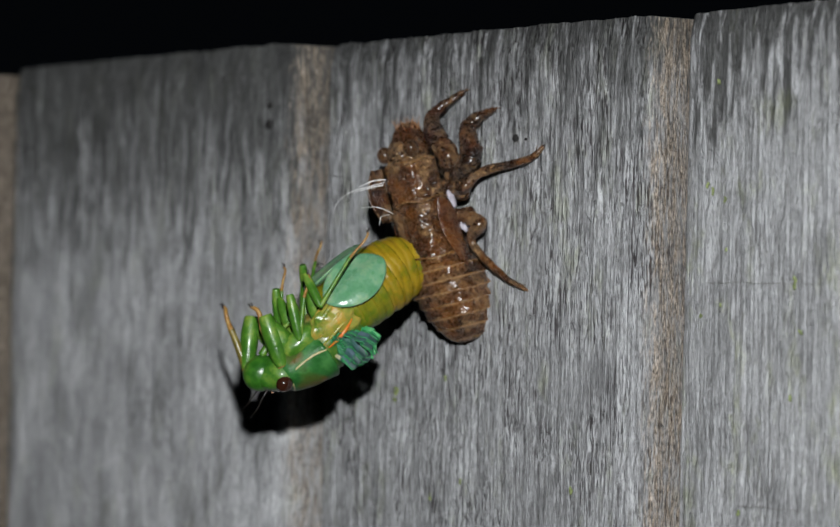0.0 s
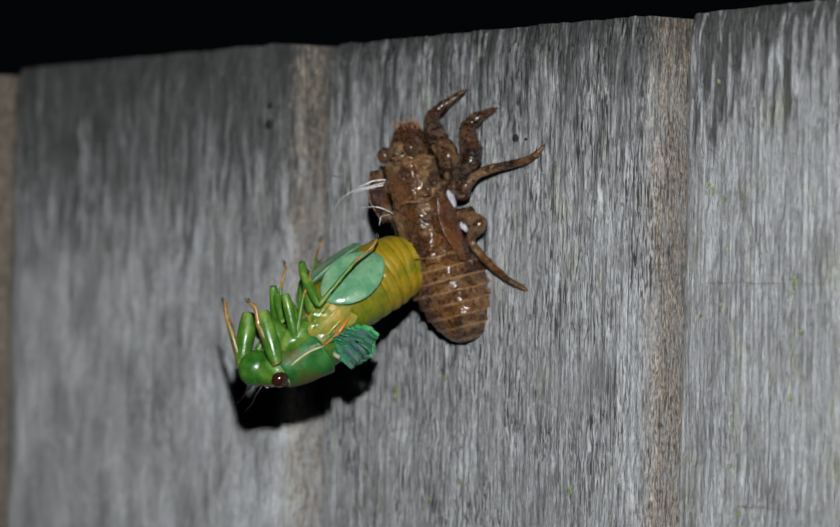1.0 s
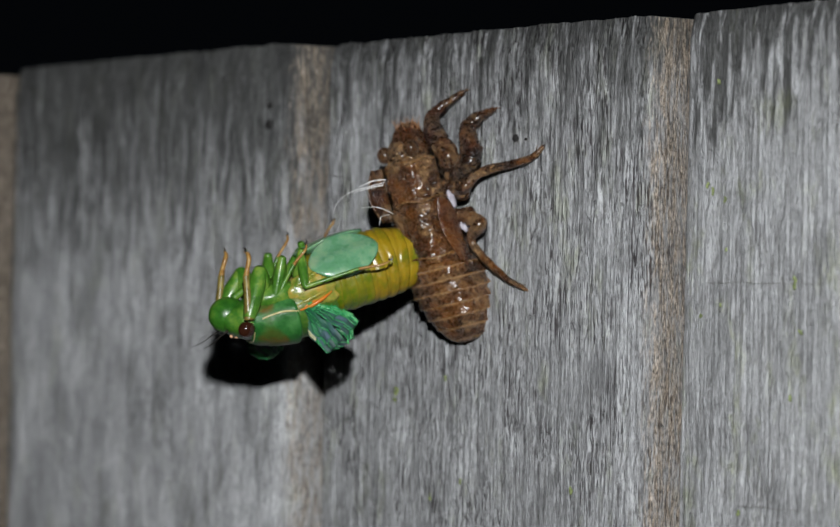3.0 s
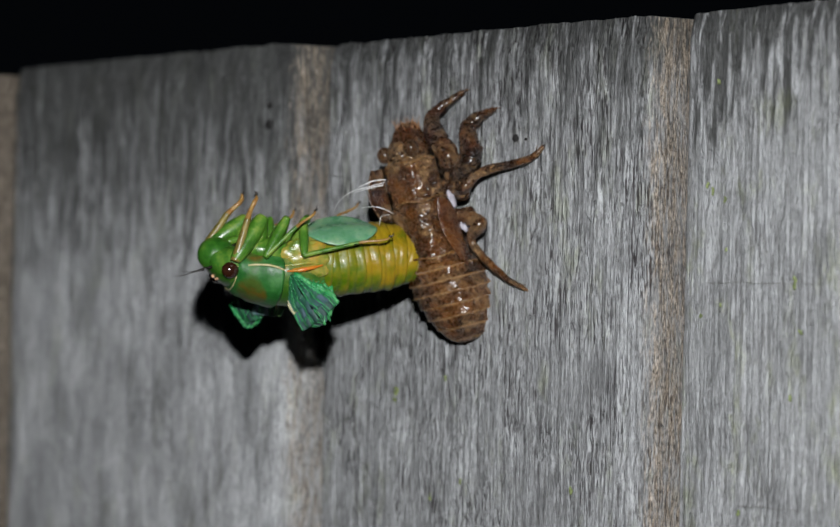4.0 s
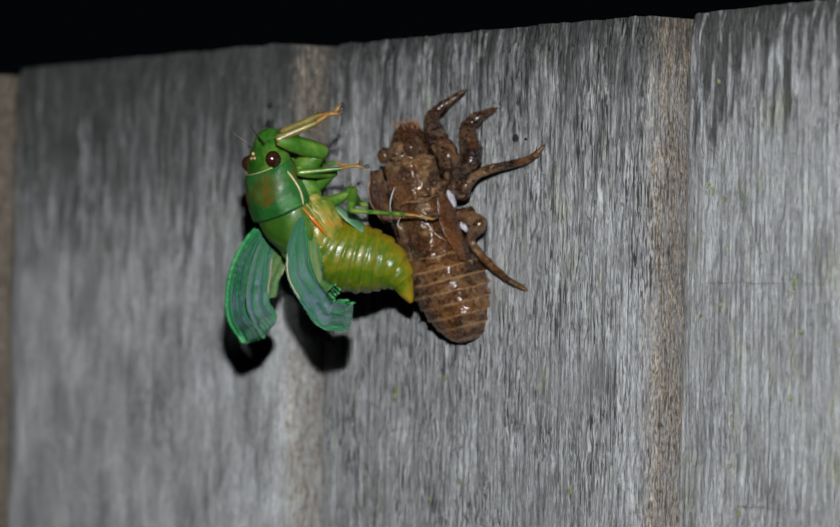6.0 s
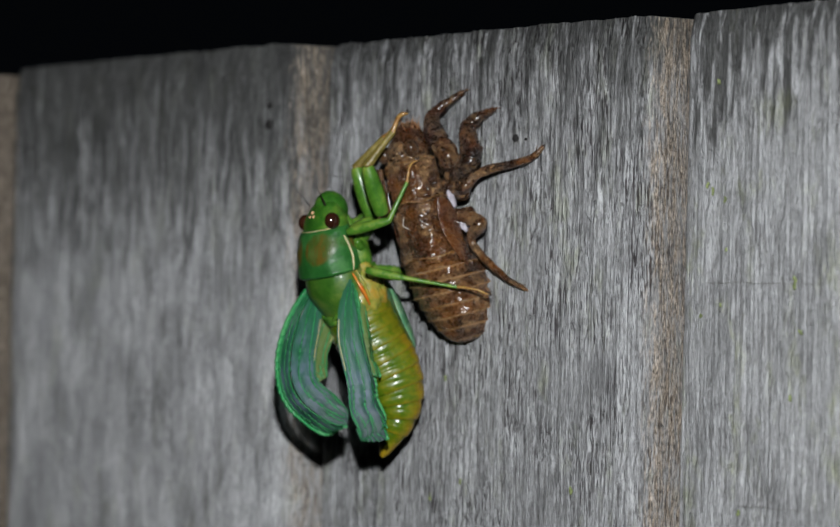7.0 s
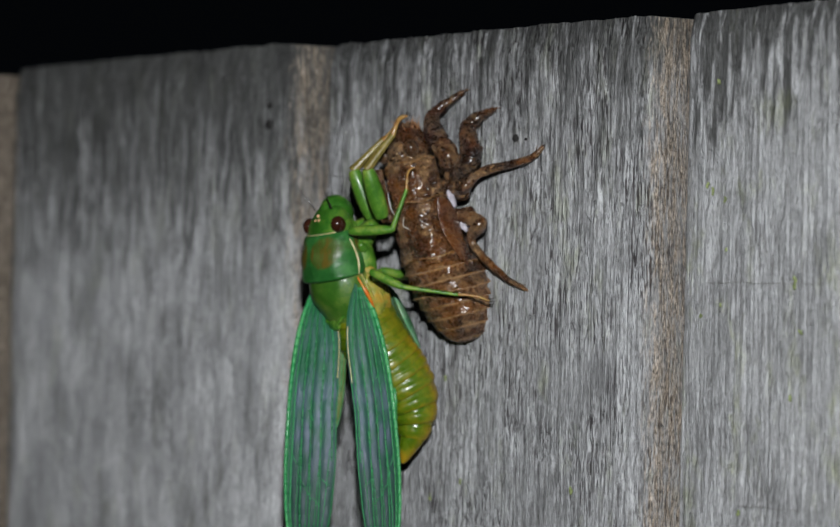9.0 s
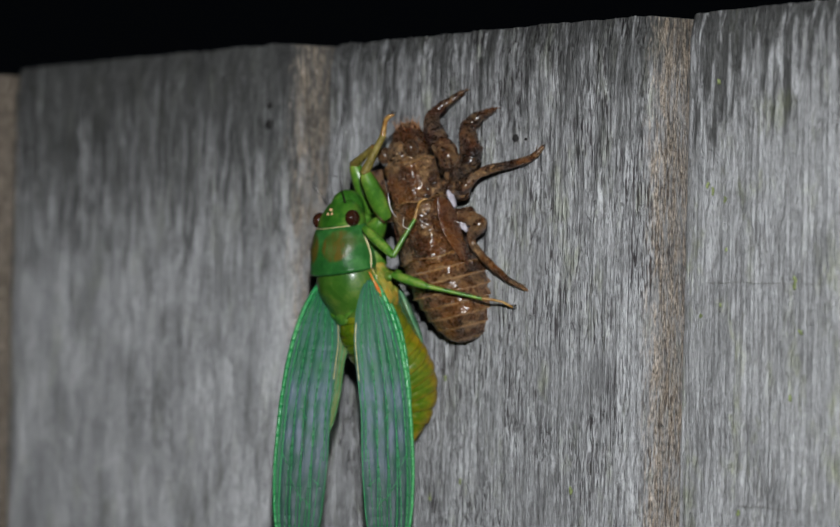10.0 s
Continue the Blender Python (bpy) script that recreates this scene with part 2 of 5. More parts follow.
def membrane_skin(name, tint):
    """Moist young wing: slate-blue film with a green cast, let through a little."""
    m, nt, bsdf = material(name)
    uv = nt.nodes.new("ShaderNodeUVMap")
    uv.uv_map = "wing"
    mp = nt.nodes.new("ShaderNodeMapping")
    mp.inputs["Scale"].default_value = (9.0, 5.0, 1.0)
    link(nt, uv.outputs[0], mp.inputs["Vector"])
    n1 = noise_tex(nt, mp.outputs[0], 1.0, 4.0)
    n2 = noise_tex(nt, mp.outputs[0], 6.0, 4.0)
    along, across, _ = split_xyz(nt, uv.outputs[0])
    film = ramp(nt, n1, [(0.36, (0.012, 0.080, 0.050)), (0.48, (0.045, 0.095, 0.11)), (0.60, (0.105, 0.13, 0.20))])
    slate = ramp(nt, n1, [(0.36, (0.010, 0.046, 0.034)), (0.5, (0.026, 0.056, 0.053)), (0.64, (0.06, 0.078, 0.095))])
    film = mix(nt, value_ramp(nt, along, 0.35, 0.75), film, slate)
    leaf = mix(nt, n2, (0.006, 0.075, 0.026), (0.016, 0.14, 0.055))
    # green over the root half and along the front edge, slate towards the tip
    green = calc(nt, "MAXIMUM", value_ramp(nt, calc(nt, "ADD", along, calc(nt, "MULTIPLY", calc(nt, "SUBTRACT", n1, 0.5), 0.5)), 0.05, 0.62, 0.85, 0.08), calc(nt, "MAXIMUM", value_ramp(nt, across, 0.80, 0.95, 0.0, 0.9), value_ramp(nt, across, 0.0, 0.10, 0.5, 0.0)))
    col = mix(nt, green, film, leaf)
    if tint:
        col = mix(nt, 0.75, col, mix(nt, n1, tint, tuple(2.0 * c for c in tint)))
    link(nt, col, bsdf.inputs["Base Color"])
    link(nt, value_ramp(nt, n2, 0.3, 0.7, 0.38, 0.62), bsdf.inputs["Roughness"])
    bump(nt, bsdf, n2, 0.7, 0.0003)
    clear = nt.nodes.new("ShaderNodeBsdfTransparent")
    clear.inputs[0].default_value = (0.75, 0.85, 0.82, 1)
    mx = nt.nodes.new("ShaderNodeMixShader")
    mx.inputs[0].default_value = 0.18
    link(nt, bsdf.outputs[0], mx.inputs[1])
    link(nt, clear.outputs[0], mx.inputs[2])
    link(nt, mx.outputs[0], nt.nodes["Material Output"].inputs["Surface"])
    return m


THORAX, PRONOTUM = thorax_skin(), pronotum_skin()
MEMBRANE, HIND_MEMBRANE = membrane_skin("wing_membrane", None), membrane_skin("hindwing_membrane", (0.075, 0.11, 0.014))
ABDOMEN, ABDOMEN_FRONT = abdomen_skin("abdomen_skin", 1.0), abdomen_skin("abdomen_front_skin", 0.3)
OPERCULUM, _, _ = cuticle("operculum_skin", (0.06, 0.18, 0.085), (0.10, 0.23, 0.125), (0.19, 0.29, 0.16), 260.0, 0.30, 0.2)
MARGIN, _, _ = cuticle("wing_margin", (0.010, 0.12, 0.036), (0.016, 0.19, 0.055), (0.07, 0.28, 0.10), 700.0, 0.4, 0.15, 0.0001, 0.1)
VEIN, _, _ = cuticle("vein_green", (0.010, 0.10, 0.03), (0.015, 0.15, 0.045), (0.03, 0.22, 0.08), 600.0, 0.5, 0.1, 0.0001, 0.05)
CREAM, _, _ = cuticle("wing_root_cream", (0.26, 0.23, 0.09), (0.36, 0.32, 0.15), (0.45, 0.41, 0.24), 700.0, 0.4)
ORANGE, _, _ = cuticle("wing_root_orange", (0.30, 0.17, 0.02), (0.44, 0.13, 0.010), (0.46, 0.085, 0.006), 500.0, 0.4)
TAN, _, _ = cuticle("foot_tan", (0.16, 0.075, 0.02), (0.24, 0.13, 0.035), (0.30, 0.20, 0.06), 800.0, 0.35)
SHIN_OLIVE, _, _ = cuticle("shin_olive", (0.07, 0.06, 0.012), (0.13, 0.10, 0.022), (0.20, 0.16, 0.04), 700.0, 0.38)
FLANK, _, _ = cuticle("flank_skin", (0.07, 0.13, 0.014), (0.22, 0.20, 0.032), (0.34, 0.19, 0.018), 300.0, 0.36, 0.2, 0.0004, 0.1)
EYE_BROWN = plain("eye_brown", (0.021, 0.007, 0.0035), 0.12, 0.3, 300.0, 0.00002, 0.6)
OCELLUS = plain("ocellus_amber", (0.55, 0.32, 0.18), 0.05, 0.1, 300.0, 0.0, 1.0)
CLAW_BLACK = plain("claw_black", (0.012, 0.009, 0.007), 0.3)
SHELL = shell_skin("shell_brown", (0.014, 0.0044, 0.0008), (0.044, 0.0142, 0.0021), (0.15, 0.054, 0.008), 0.6)
SHELL_BELLY = shell_skin("shell_ringed", (0.017, 0.0056, 0.0010), (0.050, 0.0172, 0.0027), (0.17, 0.064, 0.010), 0.5, True)
SHELL_PAD = shell_skin("shell_amber", (0.026, 0.0072, 0.0012), (0.066, 0.0190, 0.0028), (0.13, 0.044, 0.006), 0.15)
SHELL_DARK = shell_skin("shell_dark", (0.006, 0.0021, 0.0009), (0.017, 0.0052, 0.0014), (0.09, 0.030, 0.006), 0.35)
SHELL_TAN = shell_skin("shell_tan", (0.05, 0.02, 0.005), (0.16, 0.075, 0.02), (0.30, 0.17, 0.06), 0.5)
SHELL_EYE = shell_skin("shell_eye", (0.03, 0.012, 0.005), (0.06, 0.028, 0.01), (0.10, 0.05, 0.02), 0.1)
BRISTLE = plain("bristle_tan", (0.24, 0.11, 0.04), 0.5)
THREAD = plain("thread_white", (0.75, 0.75, 0.73), 0.45, 0.08)
WOOL = plain("lining_white", (0.30, 0.28, 0.31), 0.6, 0.15)
LICHEN = plain("lichen_yellow_green", (0.15, 0.18, 0.07), 0.9, 0.5, 1500.0, 0.0003)
CRACK = plain("crack_grey", (0.12, 0.115, 0.105), 0.95)
SPOT_BLACK = plain("hole_or_spot_black", (0.008, 0.007, 0.006), 0.9)
SOIL = plain("soil_dark", (0.05, 0.04, 0.03), 0.95, 0.4, 20.0, 0.02)


# ---- building helpers; small bodies are drawn in millimetres ----
MM = 0.001


def part(name, bm, mat, parent, label="", smooth=True, scale=MM):
    mesh = bpy.data.meshes.new(name)
    bmesh.ops.recalc_face_normals(bm, faces=bm.faces)
    bm.to_mesh(mesh)
    bm.free()
    if scale != 1:
        mesh.transform(Matrix.Scale(scale, 4))
    for p in mesh.polygons:
        p.use_smooth = smooth
    mesh.materials.append(mat)
    ob = new(name, mesh)
    if parent is not None:
        ob.parent = parent
    if label:
        tagged(ob, label)
    return ob


def smooth_rows(rows, n):
    """Catmull-Rom through the rows, n samples."""
    a = np.array(rows, float)
    k = len(a)
    out = []
    for s in np.linspace(0, k - 1, n):
        i = min(int(s), k - 2)
        f = s - i
        p0, p1, p2, p3 = a[max(i - 1, 0)], a[i], a[i + 1], a[min(i + 2, k - 1)]
        out.append(0.5 * (2 * p1 + (p2 - p0) * f + (2 * p0 - 5 * p1 + 4 * p2 - p3) * f * f + (3 * p1 - p0 - 3 * p2 + p3) * f ** 3))
    return np.array(out)


def loft(rows, n=24, m=32, shape=None, gap=None, caps=True, bm=None):
    """A body along y: rows of (y, half width, height above, depth below, centre z). Angle 0 is the back."""
    bm = bm or bmesh.new()
    rings = []
    for y, rx, up, dn, zc in smooth_rows(rows, n):
        ring = []
        for j in range(m):
            a = 2 * math.pi * j / m
            k = shape(y, a) if shape else 1.0
            c = math.cos(a)
            ring.append(bm.verts.new((max(rx, 0.02) * k * math.sin(a), y, zc + max(up if c > 0 else dn, 0.02) * k * c)))
        rings.append(ring)
    for i in range(n - 1):
        for j in range(m):
            if gap:
                a = 2 * math.pi * (j + 0.5) / m
                if gap(0.5 * (rings[i][j].co.y + rings[i + 1][j].co.y), a if a < math.pi else a - 2 * math.pi):
                    continue
            bm.faces.new((rings[i][j], rings[i][(j + 1) % m], rings[i + 1][(j + 1) % m], rings[i + 1][j]))
    if caps:
        for ring in (rings[0], rings[-1]):
            bm.faces.new(ring)
    return bm


def tube(points, radii, m=8, n=None, bm=None, shape=None):
    """A round limb through the points."""
    bm = bm or bmesh.new()
    rows = [(*p, r) for p, r in zip(points, radii)]
    rows = smooth_rows(rows, n or 5 * len(rows))
    rings = []
    side = None
    for i, row in enumerate(rows):
        p = Vector(row[:3])
        d = Vector(rows[min(i + 1, len(rows) - 1)][:3]) - Vector(rows[max(i - 1, 0)][:3])
        d.normalize()
        side = (side if side is not None else d.orthogonal())
        side = (side - d * side.dot(d)).normalized()
        other = d.cross(side)
        r = max(row[3], 0.01)
        ring = []
        for j in range(m):
            a = 2 * math.pi * j / m
            k = shape(i / (len(rows) - 1), a) if shape else 1.0
            ring.append(bm.verts.new(p + (side * math.cos(a) + other * math.sin(a)) * r * k))
        rings.append(ring)
    for i in range(len(rings) - 1):
        for j in range(m):
            bm.faces.new((rings[i][j], rings[i][(j + 1) % m], rings[i + 1][(j + 1) % m], rings[i + 1][j]))
    bm.faces.new(rings[0])
    bm.faces.new(rings[-1])
    return bm


def blob(centre, radii, bm=None, seg=20, rough=0.0, freq=1.0):
    bm = bm or bmesh.new()
    made = bmesh.ops.create_uvsphere(bm, u_segments=seg, v_segments=max(8, seg * 2 // 3), radius=1.0)
    for v in made["verts"]:
        k = 1 + rough * noise.noise(v.co * freq + Vector(centre))
        v.co = Vector((v.co.x * radii[0] * k, v.co.y * radii[1] * k, v.co.z * radii[2] * k)) + Vector(centre)
    return bm


def spot_at(u, v, w):
    """Metres from millimetres right, up and towards the lens."""
    return Vector((u * MM, -w * MM, 1.6 + v * MM))


def turned(theta, gamma, tau=0.0):
    """Turn of a body whose head points along theta in the upright plane, whose back is rolled by gamma to the lens, tilted by tau."""
    th, ga, ta = radians(theta), radians(gamma), radians(tau)
    f = Vector((math.cos(th) * math.cos(ta), -math.sin(ta), math.sin(th) * math.cos(ta)))
    p = Vector((-math.sin(th), 0, math.cos(th)))
    d = p * math.cos(ga) + f.cross(p) * math.sin(ga)
    return f, d.normalized()


def frame_of(place, f, d):
    f = f.normalized()
    d = (d - f * d.dot(f)).normalized()
    x = f.cross(d)
    return Matrix(((x.x, f.x, d.x, place.x), (x.y, f.y, d.y, place.y), (x.z, f.z, d.z, place.z), (0, 0, 0, 1)))


# marks on the palings: millimetres from the left edge and up, size
LICHEN_MIDDLE = [(24.3, 1585.2, 0.55, 0), (23.88, 1583.62, 0.4, 1), (72.64, 1570.49, 0.5, 2), (34.67, 1567.2, 0.35, 3), (38.26, 1587.69, 0.35, 4), (42.98, 1570.51, 0.3, 5)]
LICHEN_NEAR = [(28.82, 1604.47, 0.62, 20), (7.61, 1619.66, 0.35, 21), (8.93, 1618.73, 0.3, 22), (9.95, 1635.79, 0.35, 23), (28.12, 1587, 0.4, 24), (16.6, 1568.75, 0.4, 25), (6.7, 1599.09, 0.25, 26), (11.93, 1617.36, 0.25, 27), (12.55, 1609.6, 0.3, 28), (11.41, 1600.83, 0.25, 29), (30.38, 1597, 0.3, 30)]
CRACKS = lambda: [(NEAR, 7.5, 36.2, 1604.37), (NEAR, 16.0, 36.2, 1569.8)]
# MIDDLE: nail hole and speck; LEFT: lens-dust dot and two dark knots
HOLES_AND_SPOTS = lambda: [(MIDDLE, 56.2, 1627.76, 0.7), (MIDDLE, 58.98, 1627.52, 0.22), (LEFT, 9.08, 1628.84, 0.3), (LEFT, 92.63, 1634.63, 0.7), (LEFT, 92.42, 1631.23, 0.9)]


# ---- the fence ----
FENCE_TURN = -50.0
ALONG = Vector((math.cos(radians(50)), -math.sin(radians(50)), 0))
FENCE_AT = Vector((0.014, 0, 0))
LAP = 0.007
BOARD_TOP = 1.6464


def fence_board(start, width, top, slope, seed, fine, edge=0.006, brown=0.75, wet=(0.014, 0.0), bleach=1.0, slits=0.8, bands=0.4, moss=0.5, lap=LAP):
    """An upright paling, lapped over the next one: its far edge stands proud."""
    bm = bmesh.new()
    nx = 400 if fine else 80
    xs = [width * i / nx for i in range(nx + 1)]
    zs = [0.0, 0.5, 1.0, 1.4, 1.5] + [1.545 + (0.0009 if fine else 0.002) * i for i in range(int((top - 1.5485) / (0.0009 if fine else 0.002)))]
    rows = []
    for z in zs + [top]:
        row = []
        for x in xs:
            e = min(x, width - x)
            worn = -0.0022 * math.exp(-e / 0.0016)
            ridge = 0.00028 * noise.noise(Vector((x * 700, seed, z * 14))) + 0.00022 * noise.noise(Vector((x * 1900, seed + 4, z * 30)))
            slit = noise.noise(Vector((x * 520, seed + 2, z * 26)))
            ridge -= 0.0004 * max(0.0, 1 - abs(slit) / 0.07)
            cup = 0.0004 * noise.noise(Vector((x * 40, seed + 9, z * 5)))
            zz = z
            if z == top:
                zz = top + slope * (x - width / 2) + 0.0003 * noise.noise(Vector((x * 120, seed, 3))) + 0.00025 * noise.noise(Vector((x * 500, seed, 7)))
                zz -= 0.0005 * math.exp(-e / 0.002)
                worn -= 0.0008
            elif top - z < 0.004:
                zz = z + slope * (x - width / 2)
            row.append(bm.verts.new((x, -(ridge + cup + worn), zz)))
        rows.append(row)
    depth = 0.016
    for a, b in zip(rows, rows[1:]):
        for i in range(nx):
            bm.faces.new((a[i], a[i + 1], b[i + 1], b[i]))
    back = [bm.verts.new((v.co.x, depth, v.co.z)) for v in rows[-1]]
    for i in range(nx):
        bm.faces.new((rows[-1][i], rows[-1][i + 1], back[i + 1], back[i]))
    foot = [bm.verts.new((v.co.x, depth, 0.0)) for v in rows[0]]
    for i in range(nx):
        bm.faces.new((back[i], back[i + 1], foot[i + 1], foot[i]))
        bm.faces.new((rows[0][i], rows[0][i + 1], foot[i + 1], foot[i]))
    for side in (0, -1):
        bm.faces.new([r[side] for r in rows] + [back[side], foot[side]])
    lean = math.degrees(math.asin(lap / width))
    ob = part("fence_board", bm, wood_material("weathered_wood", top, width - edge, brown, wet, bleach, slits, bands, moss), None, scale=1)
    ob.matrix_basis = Matrix.Translation(FENCE_AT + ALONG * start) @ pose(0, 0, 0, 0, 0, FENCE_TURN - lean)
    return tagged(ob, "weathered silver-grey fence paling with a worn brown edge", "fence board", "palings of the fence", "thing")


fence_board(-0.2462, 0.098, BOARD_TOP - 0.003, 0.0, 11.0, False, 0.012, 0.95, (0.006, -0.006), 1.2)
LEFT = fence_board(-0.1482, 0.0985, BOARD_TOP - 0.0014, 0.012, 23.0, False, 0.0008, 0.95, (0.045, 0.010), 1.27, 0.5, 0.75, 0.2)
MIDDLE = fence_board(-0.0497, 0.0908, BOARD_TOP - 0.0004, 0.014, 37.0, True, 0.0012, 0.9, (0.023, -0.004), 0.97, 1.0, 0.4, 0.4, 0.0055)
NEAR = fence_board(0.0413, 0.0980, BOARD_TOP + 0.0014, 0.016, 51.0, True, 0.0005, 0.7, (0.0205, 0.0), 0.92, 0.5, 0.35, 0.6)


def lichen(board, x, z, size, seed):
    rng = random.Random(seed)
    bm = bmesh.new()
    for k in range(7):
        r = size * rng.uniform(0.25, 0.55)
        blob((x + rng.gauss(0, size * 0.35), -0.2, z + rng.gauss(0, size * 0.6)), (r, 0.22, r * rng.uniform(1.0, 1.7)), bm, 8, 0.5, 3.0)
    ob = part("lichen", bm, LICHEN, board, "yellow-green lichen speck")


for x, z, size, seed in LICHEN_MIDDLE:
    lichen(MIDDLE, x, z, size, seed)
for x, z, size, seed in LICHEN_NEAR:
    lichen(NEAR, x, z, size, seed)
for board, x0, x1, z in CRACKS():
    pts = [(x0 + (x1 - x0) * i / 12, -0.12, z + 0.25 * noise.noise(Vector((i * 0.7, z, 1)))) for i in range(13)]
    part("crack", tube(pts, [0.02] + [0.042] * 11 + [0.02], 5, 40), CRACK, board, "fine dark crack across the grain")
for board, x, z, r in HOLES_AND_SPOTS():
    part("nail_hole", blob((x, -0.25, z), (r, 0.3, r * 0.9), seg=14, rough=0.3, freq=2.0), SPOT_BLACK, board, "small dark nail hole")

ground_bm = bmesh.new()
bmesh.ops.create_grid(ground_bm, x_segments=60, y_segments=60, size=60.0)
for v in ground_bm.verts:
    v.co.z = 0.03 * noise.noise(v.co * 0.6) - 0.03
tagged(part("ground", ground_bm, SOIL, None, scale=1), "dark bare soil at the foot of the fence", "ground", kind="structure")


# ---- the motion tables: seconds, then millimetres right, up and towards the lens, and degrees ----
BODY = [
    (0, -17.05, -7.34, 7),
    (1, -17.73, -6.81, 7),
    (2, -19.04, -5.52, 7),
    (2.5, -20.43, -3.96, 7),
    (2.7, -20.92, -3.44, 7),
    (3.8, -24.26, 4.87, 7),
    (4, -24.22, 4.78, 7),
    (4.2, -24.49, 6.25, 7),
    (4.5, -24.75, 11.21, 7),
    (5, -24.36, 14.8, 7),
    (5.5, -23.64, 18.05, 7),
    (5.7, -23.96, 18.06, 7),
    (6.8, -14.47, 6.02, -3),
    (7.5, -13.83, 5.25, -3),
    (8.5, -13.51, 4.95, -3),
    (9, -13.48, 5.02, -3),
    (9.5, -12.62, 4.76, -3),
    (10, -12.04, 5.9, -3),
]
TURN = [
    (0, 219.73, -13, 9.4),
    (1, 217.98, -13, 10.64),
    (2, 216.71, -13, 12.92),
    (2.5, 209.94, -12, 14.01),
    (2.7, 207.19, -10, 14.52),
    (3.8, 177.01, 4.64, 16.7),
    (4, 176.5, 5.96, 16.08),
    (4.2, 171.84, 9.45, 16.32),
    (4.5, 151.57, 18.54, 15.66),
    (5, 145.23, 19.9, 16.13),
    (5.5, 127.34, 23.47, 12.06),
    (5.7, 122.13, 25.15, 11.28),
    (6.8, 106.23, 29.32, 6.83),
    (7.5, 105.26, 30.96, 7.49),
    (8.5, 104.65, 30.59, 7.13),
    (9, 104.52, 31.93, 6.51),
    (9.5, 103, 40.96, 11.33),
    (10, 101.04, 38.04, 5.1),
]
TAIL = [
    (0, 1.49, 3.84, 0, 112, -60),
    (2.5, 1.49, 3.84, 0, 112, -55),
    (2.7, 1.49, 3.84, 0, 112, -52),
    (3.8, 1.49, 3.84, 0, 106, 0),
    (4, 1.49, 3.84, 0, 106, 1),
    (4.2, 1.49, 3.84, 0, 105.5, 8),
    (4.5, 1.49, 3.84, 0, 104, 30),
    (5.7, 1.49, 3.84, 0, 104, 35),
    (6.15, -4.26, 2.37, 4, 110, 35),
    (6.8, -4.7, -21.7, -6, 62, 42),
    (7.5, -3.8, -24.3, -6, 62, 42),
    (8.5, -2.7, -23.9, -6, 62, 42),
    (9, -1.3, -23.8, -7, 66, 44),
    (9.5, -0.22, -21.58, -9, 72, 48),
    (10, -0.86, -21.09, -10, 72, 48),
]
FORE_R = [
    (0, -24.98, -2.86, -22.24, -10.6, -28.79, 1.41),
    (1, -25.43, -2.33, -23.05, -10.08, -28.79, 1.41),
    (2, -25.02, -0.91, -23.97, -8.69, -28.66, 3.45),
    (2.5, -26.14, 1.91, -25.88, -6.07, -28.9, 6.37),
    (2.7, -26.15, 2.35, -26.52, -5.37, -29.18, 7.16),
    (3.8, -26.2, 12.99, -29.63, 7.15, -26.86, 18.74),
    (4, -26.11, 13.23, -29.58, 7.47, -26.68, 18.96),
    (4.2, -25.47, 15, -29.26, 9.78, -25.39, 20.53),
    (4.5, -23.27, 21.04, -28.16, 17.65, -20.98, 25.87),
    (5, -21.56, 24.18, -27.08, 20.96, -18.73, 28.41),
    (5.5, -18.69, 26.72, -24.45, 26.6, -16.07, 32.72),
    (5.7, -18.69, 26.72, -24.46, 26.78, -15.78, 31.84),
    (6.8, -6.62, 15.47, -8.91, 22.31, -3.36, 30.65),
    (9, -6.6, 14.85, -8.9, 21.95, -3.09, 30.48),
    (9.5, -6.42, 14.85, -8.71, 21.6, -3.71, 30.29),
    (10, -6.06, 14.68, -9.05, 20.7, -6.6, 27.63),
]
FORE_L = [
    (0, -27.72, -3.18, -28.19, -10.1, -32.93, -0.01),
    (1, -28.09, -2.57, -29, -9.5, -32.77, 0.62),
    (2, -29, -1.26, -29.75, -7.92, -32.54, 2.66),
    (2.5, -29.32, 1.4, -31.05, -5.02, -32.78, 5.58),
    (2.7, -29.51, 1.84, -31.68, -4.42, -32.98, 6.46),
    (3.8, -29.31, 12.93, -33.41, 9.91, -29.42, 18.25),
    (4, -29.22, 13.17, -33.34, 10.22, -29.28, 18.49),
    (4.2, -28.57, 14.94, -32.8, 12.48, -28.27, 20.27),
    (4.5, -26.37, 20.97, -30.97, 20.16, -24.8, 26.33),
    (5, -22.9, 24.59, -29.26, 23.13, -22.73, 29.03),
    (5.5, -19.36, 24.67, -25.72, 27.64, -19.18, 32.92),
    (5.7, -19.18, 24.67, -25.19, 27.83, -18.64, 32.49),
    (6.8, -8.4, 15.08, -10.97, 22.8, -3.99, 30.64),
    (9, -8.3, 14.81, -11.22, 21.72, -3.72, 30.64),
    (9.5, -8.57, 14.98, -11.13, 21.72, -4.43, 30.45),
    (10, -8.32, 15.7, -10.49, 21.11, -6.95, 27),
]
